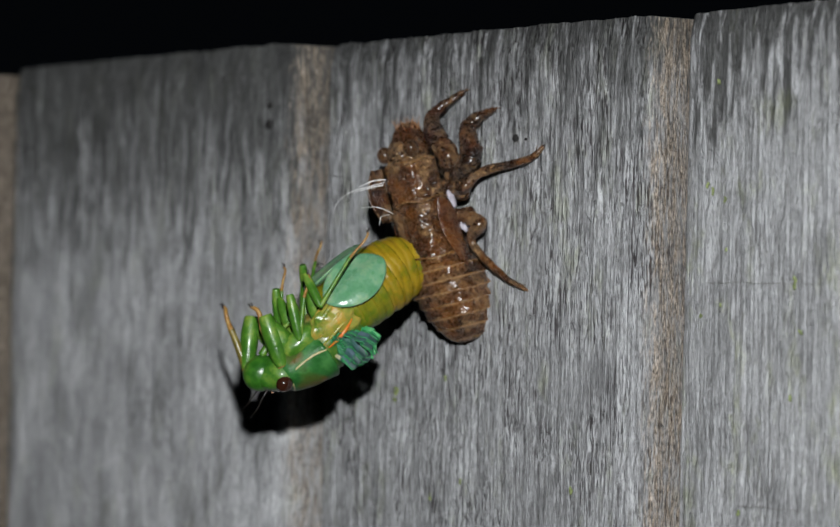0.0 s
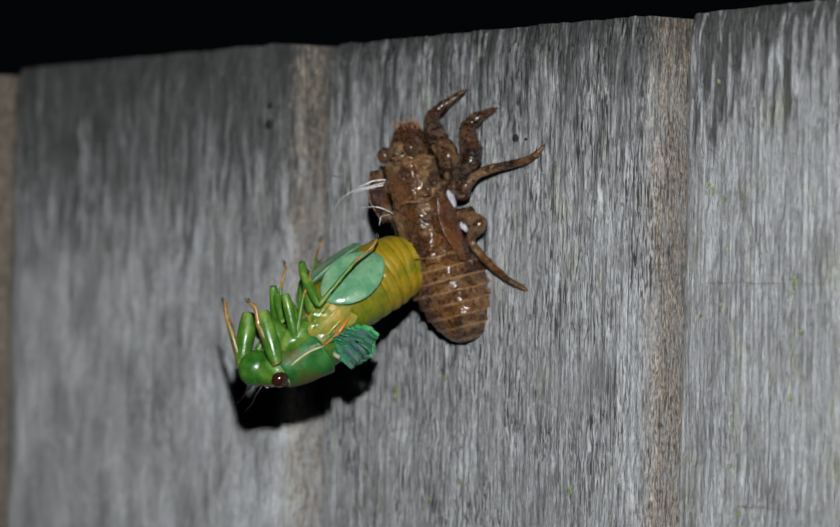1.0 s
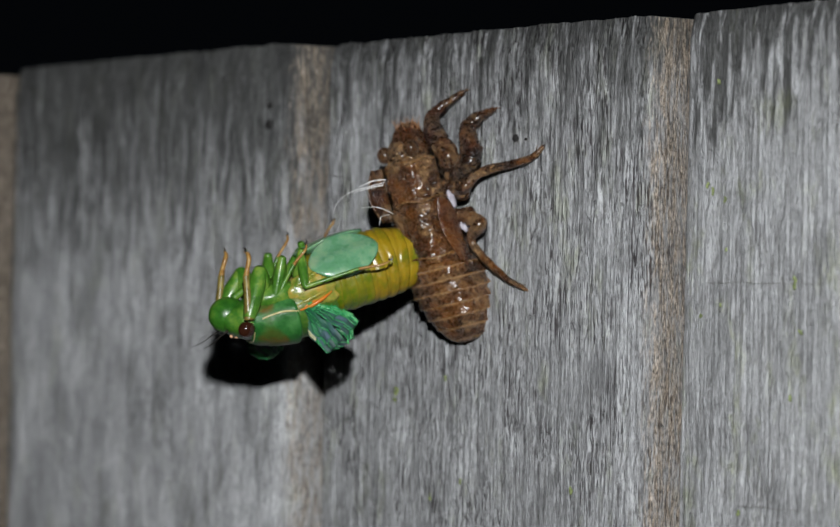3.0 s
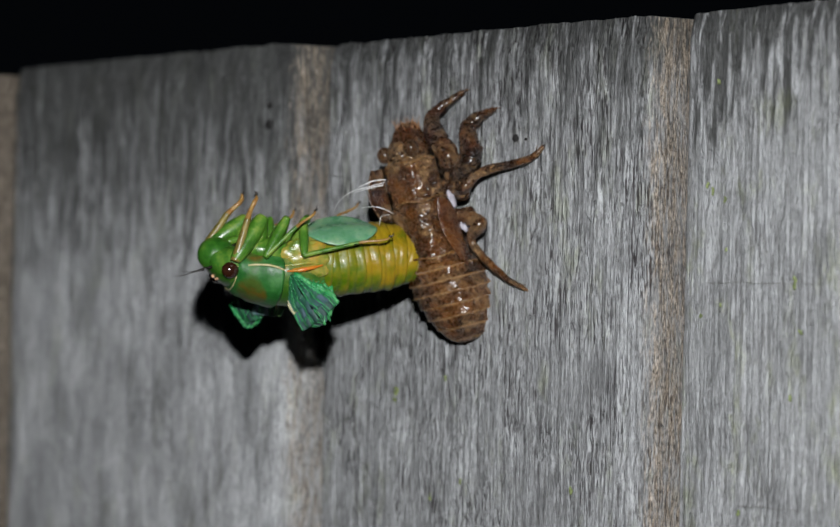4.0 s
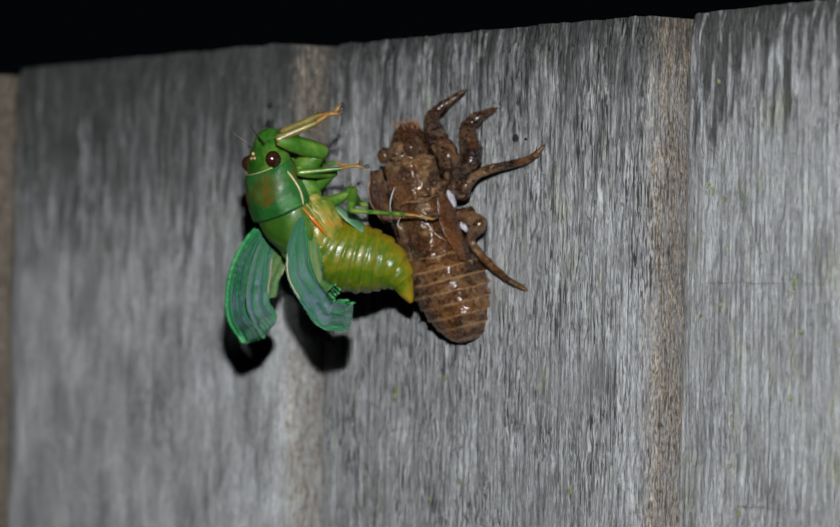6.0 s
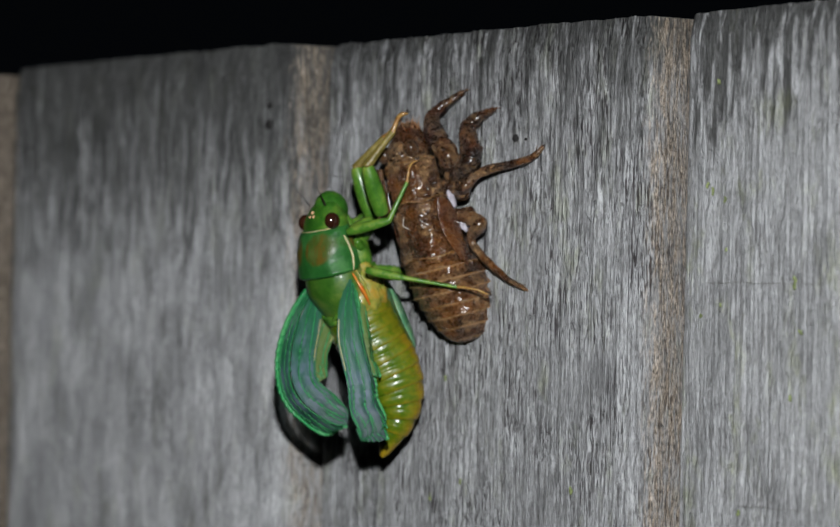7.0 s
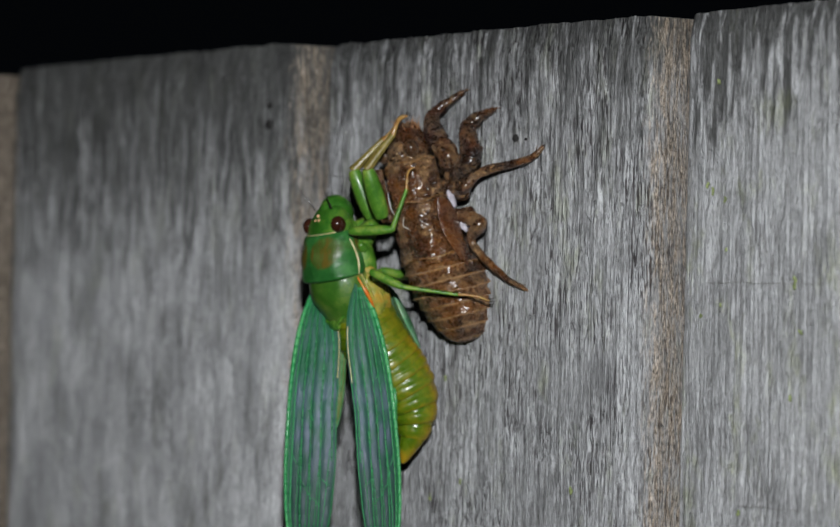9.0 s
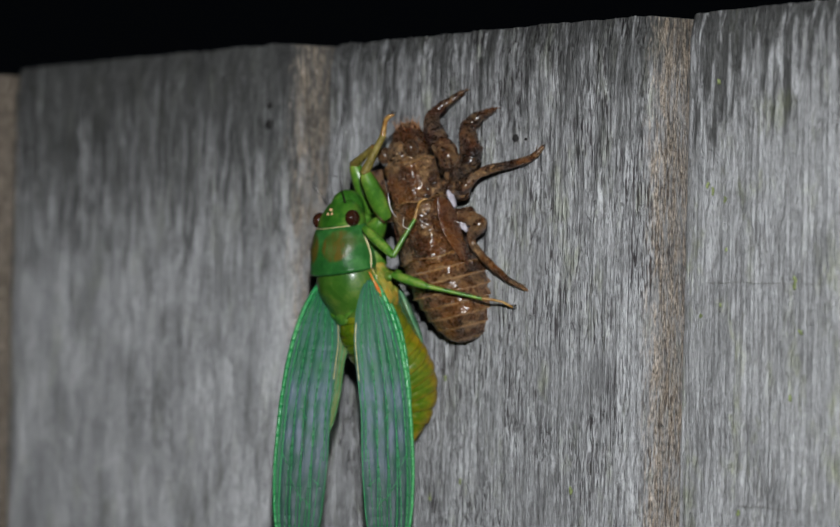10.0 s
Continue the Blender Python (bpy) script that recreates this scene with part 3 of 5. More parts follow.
MID_R = [
    (0, -21.06, 0.59, -19.31, -6.64, -18.36, 7.21),
    (1, -21.77, 0.67, -20.03, -6.3, -17.93, 7.66),
    (2, -22.42, 1.98, -20.76, -5.25, -17.42, 8.47),
    (2.5, -22.46, 3.76, -22.14, -3.06, -17.8, 10.06),
    (2.7, -22.65, 4.46, -23.03, -2.9, -17.91, 10.68),
    (3.8, -22.21, 13.07, -25.19, 7.07, -15.9, 16.58),
    (4, -22.15, 13.26, -25.18, 7.34, -15.81, 16.72),
    (4.2, -21.69, 14.64, -25.08, 9.33, -15.13, 17.79),
    (4.5, -20.13, 19.33, -24.76, 16.12, -12.81, 21.43),
    (5, -17.95, 21.15, -23.85, 19.07, -10.89, 22.63),
    (5.5, -15.78, 23.41, -20.2, 22.43, -8.94, 22.76),
    (5.7, -15.6, 23.41, -20.03, 22.79, -7.8, 23.22),
    (6.8, -11.63, 11.88, -6.4, 13.6, -2, 21.2),
    (9, -11.19, 11.89, -6.01, 12.18, -1.39, 22.11),
    (9.5, -9.4, 11.66, -5.07, 9.96, 2.5, 19.95),
    (10, -8.96, 12.12, -6.13, 9.49, 2.23, 19.77),
]
MID_L = [
    (0, -23.74, 1.51, -23.18, -4.24, -22.78, 6.23),
    (1, -24.19, 1.95, -23.64, -3.36, -22.7, 6.59),
    (2, -24.67, 3.27, -24.1, -2.48, -22.45, 7.3),
    (2.7, -25.16, 5.47, -25.04, 0.16, -22.58, 9.52),
    (3.8, -25.31, 12.57, -27.47, 9.86, -21.37, 15.13),
    (4, -25.23, 12.78, -27.46, 10.1, -21.33, 15.3),
    (4.2, -24.68, 14.35, -27.4, 11.86, -21.07, 16.51),
    (4.5, -22.8, 19.71, -27.19, 17.85, -20.16, 20.66),
    (5.7, -17.56, 23.37, -21.1, 23.3, -13.12, 23.47),
    (6.8, -12.1, 12.94, -7.69, 15.72, -4.29, 23.84),
    (10, -10.76, 12.97, -7.23, 14.83, -3.38, 22.96),
]
HIND_R = [
    (0, -18.57, 4.19, -16.44, 0.07, -8.71, 12.11),
    (1, -18.92, 4.27, -16.71, 0.15, -7.1, 11.17),
    (2, -19.11, 4.89, -17.25, 0.67, -5.03, 9.62),
    (2.5, -19.39, 5.59, -18.16, 1.63, -4.89, 7.41),
    (2.7, -19.58, 6.03, -18.7, 2.06, -4.35, 6.8),
    (3.8, -19.37, 12.69, -19.02, 8.97, -4.88, 11.22),
    (4, -19.26, 12.85, -19, 9.15, -5, 11.21),
    (4.2, -18.44, 14.04, -18.83, 10.42, -5.9, 11.18),
    (4.5, -15.67, 18.09, -18.26, 14.75, -8.96, 11.05),
    (5, -14.38, 19.89, -17.25, 17.35, -8.47, 12.92),
    (5.5, -12.19, 21.27, -13.75, 19.37, -2.38, 18.55),
    (5.7, -12.01, 21.27, -13.49, 19.91, -1.03, 17.95),
    (6.8, -8.37, 5.43, -3.26, 4.64, 10, 2.68),
    (8.5, -7.91, 4.99, -3.68, 3.56, 10.93, 1.09),
    (9, -7.65, 4.99, -3.86, 3.29, 10.93, 1.18),
    (9.5, -6.57, 4.84, -2.79, 3.49, 12.48, -0.39),
    (10, -3.89, 4.63, 0.34, 3.28, 14.97, 0.2),
]
HIND_L = [
    (0, -19.39, 5.59, -18.88, 2.06, -17.25, 9.01),
    (2.7, -19.89, 8.24, -18.49, 4.73, -16.41, 10.98),
    (3.8, -19.12, 13.58, -19.97, 11.79, -12.95, 15.49),
    (4, -19.04, 13.72, -19.93, 11.95, -12.9, 15.54),
    (4.2, -18.48, 14.7, -19.67, 13.13, -12.52, 15.94),
    (4.5, -16.56, 18.07, -18.75, 17.14, -11.22, 17.3),
    (5.7, -13.08, 21.69, -13.95, 20.79, -5.94, 19.18),
    (6.8, -9.27, 5.85, -4.81, 5.95, 1.52, 2.5),
    (10, -5.69, 5.48, -2.1, 4.66, 4.21, 2.11),
]
WING_R = [
    (0, -12.2, -5.6, 13, -7.8, -8.5, 13, 15),
    (2, -12.9, -5.1, 13, -8.6, -7.8, 13, 15),
    (2.7, -14.9, -3.6, 13, -10.3, -7.0, 13, 15),
    (3.8, -18.94, 0.97, 14, -15.7, -3.33, 14, 0),
    (4, -18.94, 0.97, 14, -15.71, -3.15, 14, 0),
    (4.2, -19.31, 2.02, 14, -16.6, -2.3, 14, 0),
    (4.5, -20.45, 6.36, 14, -18.17, 1.78, 14, 5),
    (5, -20.82, 7.23, 14, -16.73, 3.99, 14, 35),
    (5.5, -19.7, 7.0, 13, -13.2, 7.2, 14, 52),
    (5.7, -19.2, 6.0, 13, -12.8, 5.0, 14, 52),
    (6.8, -9.2, -7.6, 7, -6.3, -19.0, 6, 52),
    (7.5, -8.3, -11.3, 6, -4.4, -28.3, 5, 50),
    (8, -7.52, -15.25, 5, -5.25, -35.1, 4, 48),
    (8.5, -7.28, -18.08, 5, -5.17, -42.91, 4, 46),
    (9, -6.89, -19.85, 5, -4.75, -46, 4, 42),
    (9.5, -4.92, -20.69, 5, -3.23, -46.41, 4, 22),
    (10, -5.29, -19.81, 5, -4.39, -46.44, 4, 22),
]
WING_L = [
    (0, -19.75, -8.69, -2, -17.51, -10.91, -4, 0),
    (2.7, -23.37, -6.97, -2, -21.59, -9.47, -4, 0),
    (3.8, -27.62, -0.97, -2, -26.9, -2.93, -3, -10),
    (4, -27.62, -0.97, -2, -26.9, -2.93, -3, -10),
    (4.2, -28.18, 0.28, -2, -27.82, -1.87, -3, -12),
    (4.5, -28.63, 4.12, -2, -30.03, 0.78, -3, -15),
    (5, -29.3, 6.35, -2, -30.41, 1.67, -3, -12),
    (5.5, -30.3, 7.2, -2, -30.0, -2.0, -4, -8),
    (5.7, -30.4, 6.3, -2, -29.8, -2.8, -4, -8),
    (6.8, -21.3, -11.4, 2, -11.9, -18.0, 1, -30),
    (7.2, -20.5, -13.2, 2, -12.2, -23.4, 1, -30),
    (7.5, -19.6, -15.0, 2, -12.6, -28.8, 1, -30),
    (8, -17.8, -17.8, 1, -16.0, -37.0, -1, -26),
    (8.5, -17.19, -19.74, 1, -17.46, -43.49, -1, -25),
    (9, -17.18, -20.19, 1, -18.02, -46.63, -1, -22),
    (9.5, -18.77, -21.11, 1, -19.97, -47.12, -1, -15),
    (10, -18.5, -21.11, 1, -19.53, -47.11, -1, -15),
]
SHELL_AT = (1.05, 12.13, 1)
SHELL_LEGS = [
    ("foreleg", [(2.92, 9.1, -5.04), (6.38, 11.16, -3.11), (2.3, 15.55, -4.62), (0.49, 18.99, -7.26), (4.59, 21.43, -11.36)], [1.2, 1.7, 1.75, 1.0, 0.45], SHELL_DARK),
    ("foreleg", [(2.97, 7.52, -5.09), (8.38, 8.55, -3.92), (9.84, 10.57, -5.01), (7.59, 15.4, -7.79), (11.97, 17.04, -10.59)], [1.2, 1.4, 1.8, 1.3, 0.45], SHELL_DARK),
    ("midleg", [(1.99, 6.97, -3.93), (6.85, 5.65, -3.82), (10.25, 7.3, -5.52), (20.06, 7.39, -7.69), (22.98, 8.77, -9.17)], [1.1, 1.25, 0.8, 0.62, 0.34], SHELL),
    ("hindleg", [(1.47, 2.57, -3.31), (5.47, 1.18, -3.56), (9.59, -0.94, -3.18), (6.55, -3.53, -3.27), (11.55, -10.25, -3.99), (15.51, -13.27, -4.59)], [1.0, 1.1, 1.3, 0.75, 0.55, 0.32], SHELL),
]
THREADS = [
    ([(2.23, 9.43, 8.24), (1.34, 9.3, 10.84), (0.06, 9.14, 13.93), (-1.59, 7.96, 15.89), (-2.29, 6.42, 16.74)], [0.16, 0.14, 0.08, 0.05, 0.03]),
    ([(1.64, 9.85, 7.38), (0.99, 10.08, 9.71), (0.11, 9.59, 12.32)], [0.22, 0.2, 0.06]),
    ([(2.05, 9.04, 8.45), (0.25, 9.09, 10.6), (-0.47, 8.9, 13)], [0.2, 0.14, 0.04]),
    ([(1.97, 4.07, 8.55), (4.1, 3.97, 12.22), (4.3, 3.3, 12.9), (4.2, 2.6, 13.2)], [0.16, 0.14, 0.1, 0.06]),
    ([(-3.11, 6.3, 9.93), (1.38, 5.83, 10.8), (3.17, 4.88, 10.23), (3.12, 3.9, 8.73)], [0.1, 0.16, 0.16, 0.1]),
]


# ---- the cast skin ----
THREADS_MADE = []


def cast_skin():
    f, d = turned(105, 40)
    root = new("cicada_shell")
    root.matrix_basis = frame_of(spot_at(*SHELL_AT), f, d)
    tagged(root, "empty brown cicada nymph skin, split open, clinging to the paling", "insect shell")

    def open_back(y, a):
        half = 0.62 * max(0.0, 1 - abs((y - 3.5) / 9.0) ** 2.5)
        return abs(a + 1.12) < half

    def crust(y, a, size):
        """Caked, wrinkled skin: lumps, wrinkles and grains."""
        c, s = math.cos(a) * size, math.sin(a) * size
        lump = noise.noise(Vector((y * 0.55, c * 0.55, s * 0.55)))
        wrinkle = abs(noise.noise(Vector((y * 1.7, c * 1.1 + 7, s * 1.1))))
        grain = noise.noise(Vector((y * 4.2, c * 4.2, s * 4.2 + 3)))
        crease = abs(noise.noise(Vector((y * 3.1, c * 2.4, s * 2.4 + 11))))
        return (0.36 * lump - 0.42 * wrinkle - 0.26 * crease + 0.10 * grain) / size

    def head_shape(y, a):
        return 1 + crust(y, a, 3.6) + 0.06 * math.cos(2 * a) * (y > 12)

    part("head", loft([(11.0, 3.6, 3.2, 3.2, 0.2), (12.5, 3.9, 3.4, 3.4, 0.1), (14.2, 3.7, 3.2, 3.4, 0.0), (16.0, 3.0, 2.4, 3.0, -0.4), (17.6, 2.2, 1.8, 2.2, -0.9), (18.4, 1.0, 0.9, 1.0, -1.1)], 60, 90, head_shape), SHELL, root)
    for sx in (-1, 1):
        part("eye", blob((sx * 3.5, 14.0, 2.0), (1.35, 1.45, 1.35), seg=24), SHELL_EYE, root, "clear brown eye cap")

    def thorax_shape(y, a):
        box = 0.05 * math.cos(4 * a) * -1
        return 1 + box + crust(y, a, 4.8)

    for name, rows in (
        ("pronotum", [(12.4, 3.2, 2.9, 3.2, 0.2), (12.1, 4.0, 3.7, 3.8, 0.2), (11.0, 4.4, 4.0, 4.0, 0.2), (8.5, 4.5, 4.2, 4.2, 0.1), (6.2, 4.7, 4.4, 4.3, 0.0), (5.4, 4.9, 4.6, 4.4, 0.0), (5.0, 4.7, 4.4, 4.2, 0.0)]),
        ("thorax", [(5.6, 4.5, 4.2, 4.2, 0.0), (4.9, 4.7, 4.4, 4.4, 0.0), (4.3, 5.1, 4.8, 4.7, 0.0), (2.0, 5.3, 4.9, 4.9, -0.1), (-1.0, 5.5, 5.0, 5.2, -0.2), (-3.6, 5.7, 5.1, 5.5, -0.3), (-5.5, 5.8, 5.0, 5.6, -0.4)]),
    ):
        piece = part(name, loft(rows, 80, 132, thorax_shape, open_back, False), SHELL, root)
        thick = piece.modifiers.new("thickness", "SOLIDIFY")
        thick.thickness, thick.offset = 0.00025, -1

    # raised tan seams where the plates of the skin meet
    for y, rx, rz, a0, a1 in ((5.2, 4.95, 4.6, -0.35, 2.3), (11.9, 4.1, 3.8, -0.6, 2.3), (-4.4, 5.75, 5.2, -0.6, 2.3)):
        pts = []
        for i in range(15):
            a = a0 + (a1 - a0) * i / 14
            k = 1 + 0.04 - 0.05 * math.cos(4 * a) * (y > -4)
            pts.append((rx * k * math.sin(a), y + 0.25 * math.sin(a * 5), rz * k * math.cos(a)))
        part("seam", tube(pts, [0.05] + [0.15] * 13 + [0.05], 8, 60), SHELL_TAN, root, "raised tan seam")

    def ring_shape(y, a):
        s = (y + 4.5) / 2.05
        k = s - math.floor(s)
        return 1 + 0.10 * (1 - k) ** 2 - 0.03 + 0.55 * crust(y, a, 5.8)

    part("abdomen", loft([(-4.2, 5.6, 4.8, 5.4, -0.3), (-6.5, 6.1, 5.0, 7.8, -0.6), (-9.5, 6.4, 5.0, 9.4, -1.1), (-12.5, 6.1, 4.7, 9.4, -1.7), (-15.5, 5.2, 4.0, 7.8, -2.3), (-18.2, 3.6, 2.6, 4.8, -2.9), (-19.4, 1.6, 1.3, 1.6, -3.2)], 130, 120, ring_shape), SHELL_BELLY, root, "ringed brown abdomen")

    for sx in (-1, 1):
        bm = bmesh.new()
        rows = []
        for i in range(49):
            s = i / 48
            y = 4.5 - 11.0 * s
            wide = 2.7 * math.sin(math.pi * min(1, 0.16 + 0.80 * s)) ** 0.7
            row = []
            for j in range(25):
                q = j / 24 * 2 - 1
                a = 1.66 + 0.12 * s + q * wide / 6.0
                r = 5.75 + 0.4 * math.cos(q * 1.4) + 0.5 * s + 0.16 * noise.noise(Vector((q * 2, y * 0.6, sx))) + 0.08 * noise.noise(Vector((q * 5, y * 1.6, sx))) + 0.03 * noise.noise(Vector((q * 14, y * 4.5, sx)))
                row.append(bm.verts.new((sx * r * math.sin(a), y - 0.6 * q, r * 0.9 * math.cos(a) + 0.1)))
            rows.append(row)
        for a, b in zip(rows, rows[1:]):
            for j in range(24):
                bm.faces.new((a[j], a[j + 1], b[j + 1], b[j]))
        pad = part("wing_pad", bm, SHELL_PAD, root, "dark amber wing pad")
        th = pad.modifiers.new("thickness", "SOLIDIFY")
        th.thickness, th.offset = 0.0004, 0

    # the loose half of the split back
    bm = bmesh.new()
    rows = []
    for i in range(13):
        y = 3.0 + 9.0 * i / 12
        row = []
        for j in range(9):
            a = -0.55 - 1.0 * j / 8
            r = 5.0 + 1.5 * math.sin(math.pi * i / 12) * (1 - j / 8)
            row.append(bm.verts.new((r * math.sin(a) - 0.3, y, r * math.cos(a) + 1.8)))
        rows.append(row)
    for a, b in zip(rows, rows[1:]):
        for j in range(8):
            bm.faces.new((a[j], a[j + 1], b[j + 1], b[j]))
    flap = part("back_flap", bm, SHELL, root, "torn flap of the split back")
    th = flap.modifiers.new("thickness", "SOLIDIFY")
    th.thickness, th.offset = 0.0003, 0

    for at, size in (((5.0, 8.6, -4.4), (1.6, 2.2, 1.5)), ((5.6, 5.2, -4.6), (1.8, 1.7, 1.5)), ((5.4, 0.6, -4.6), (1.9, 1.8, 1.4)), ((7.0, 9.6, -4.8), (1.2, 1.5, 1.2))):
        part("coxa", blob(at, size, seg=30, rough=0.35, freq=1.3), SHELL, root)
    # legs
    for name, pts, rad, mat in SHELL_LEGS:
        def lumpy(s, a):
            return 1 + 0.2 * noise.noise(Vector((s * 12, math.cos(a), math.sin(a)))) + 0.22 * noise.noise(Vector((s * 34, math.cos(a) * 2, len(pts))))
        leg = part(name, tube(pts, rad, 18, 80, shape=lumpy), mat, root)
        tip, prev = Vector(pts[-1]), Vector(pts[-2])
        way = (tip - prev).normalized()
        part("claw", tube([tip - way * 0.6, tip + way * 0.3, tip + way * 0.8 + Vector((0.2, -0.3, -0.2))], [0.3, 0.2, 0.05]), SHELL_DARK, leg)
        rng = random.Random(len(name) + len(pts))
        for k in range(4):
            q = prev.lerp(tip, 0.15 + 0.2 * k)
            side = way.orthogonal().normalized()
            side.rotate(Matrix.Rotation(rng.uniform(0, 6.28), 3, way))
            part("spine", tube([q, q + side * rad[-2] * 0.8 + way * 0.4, q + side * rad[-2] * 1.3 + way * 0.9], [0.16, 0.1, 0.03], 5, 6), SHELL_DARK, leg)
    # bristles of the face
    rng = random.Random(5)
    bm = bmesh.new()
    for k in range(70):
        a, r = rng.uniform(0, 6.28), rng.uniform(0, 1.9)
        p = Vector((r * math.cos(a) + 0.5, 17.0 + rng.uniform(-0.8, 0.6), r * math.sin(a) - 1.0))
        d = Vector((0.35 * math.cos(a) + rng.uniform(-0.3, 0.3), 1.0, 0.35 * math.sin(a) + rng.uniform(-0.3, 0.3)))
        L = rng.uniform(0.8, 2.4)
        tube([p, p + d * L * 0.5, p + d * L + Vector((rng.uniform(-0.2, 0.2), 0, rng.uniform(-0.2, 0.2)))], [0.07, 0.05, 0.015], 4, 5, bm)
    part("bristles", bm, BRISTLE, root, "tan bristles on the face")
    # white breathing-tube linings
    for k, (pts, rad) in enumerate(THREADS):
        anchor = Vector(pts[0])
        th = part("thread", tube([Vector(p) - anchor for p in pts], [r * 0.38 for r in rad], 6, 24), THREAD, root, "white breathing-tube lining")
        THREADS_MADE.append((th, anchor * MM, (0, 0, 0, 70, 0)[k]))
    for at, size in (((5.0, 4.4, -2.6), (0.5, 1.5, 0.7)), ((5.6, -0.2, -3.4), (0.5, 1.3, 0.6))):
        part("lining", blob(at, size, rough=0.6, freq=1.5), WOOL, root, "white inner lining")
    return root


cast_skin()


# ---- the cicada ----
WING_LENGTH = 50.0
WING_PANELS = 32


WING_LEAD = [(0, 0.9), (0.05, 2.0), (0.12, 3.3), (0.25, 4.5), (0.4, 5.0), (0.6, 5.1), (0.75, 4.7), (0.88, 3.4), (0.96, 1.8), (1, 0.08)]
WING_TRAIL = [(0, 0.5), (0.05, 1.7), (0.12, 3.1), (0.25, 4.1), (0.36, 4.1), (0.42, 4.0), (0.6, 4.3), (0.75, 4.0), (0.88, 2.9), (0.96, 1.6), (1, 0.06)]


def glide(rows, t):
    """The row's values at t, with no overshoot."""
    ts = [r[0] for r in rows]
    if t <= ts[0]:
        return list(rows[0][1:])
    if t >= ts[-1]:
        return list(rows[-1][1:])
    i = max(k for k in range(len(ts)) if ts[k] <= t)
    h = ts[i + 1] - ts[i]
    f = (t - ts[i]) / h
    out = []
    for c in range(1, len(rows[0])):
        def slope(k):
            if k <= 0 or k >= len(ts) - 1:
                return 0.0
            a = (rows[k][c] - rows[k - 1][c]) / (ts[k] - ts[k - 1])
            b = (rows[k + 1][c] - rows[k][c]) / (ts[k + 1] - ts[k])
            return 0.0 if a * b <= 0 else 2 * a * b / (a + b)
        p, q, m0, m1 = rows[i][c], rows[i + 1][c], slope(i) * h, slope(i + 1) * h
        out.append((2 * f ** 3 - 3 * f * f + 1) * p + (f ** 3 - 2 * f * f + f) * m0 + (3 * f * f - 2 * f ** 3) * q + (f ** 3 - f * f) * m1)
    return out


def wing_lead(s):
    return glide(WING_LEAD, s)[0]


def wing_trail(s):
    return -glide(WING_TRAIL, s)[0]


# (root place across the wing, tip place, radius, from, to) along the wing
LONG_VEINS = [
    (0.975, 0.975, 0.40, 0.0, 1.0), (0.80, 0.90, 0.17, 0.0, 0.90), (0.66, 0.66, 0.12, 0.02, 0.93), (0.54, 0.44, 0.11, 0.02, 0.93),
    (0.38, 0.24, 0.11, 0.02, 0.9), (0.2, 0.08, 0.12, 0.04, 0.6), (0.015, 0.015, 0.09, 0.34, 1.0), (0.66, 0.80, 0.08, 0.5, 0.92),
    (0.46, 0.56, 0.08, 0.55, 0.93), (0.27, 0.34, 0.08, 0.5, 0.92), (0.13, 0.15, 0.07, 0.56, 0.88),
]
CROSS_VEINS = [(0.30, 0.70, 0.57, 0.03), (0.44, 0.55, 0.42, 0.04), (0.57, 0.88, 0.74, 0.05), (0.64, 0.74, 0.56, 0.05), (0.69, 0.56, 0.40, 0.04), (0.72, 0.40, 0.24, 0.03), (0.66, 0.24, 0.10, 0.02)]


def wing_point(s, q, scale, side):
    s = max(0.0, min(1.0, s))
    v = wing_trail(s) * (1 - q) + wing_lead(s) * q
    wide = wing_lead(s) - wing_trail(s)
    z = 0.016 * wide * math.cos(q * 10 * math.pi) + 0.03 * wide * math.sin(q * math.pi)
    z += 0.09 * noise.noise(Vector((s * 34, q * 7, side * 3)))
    return v * scale * side, v * scale, z


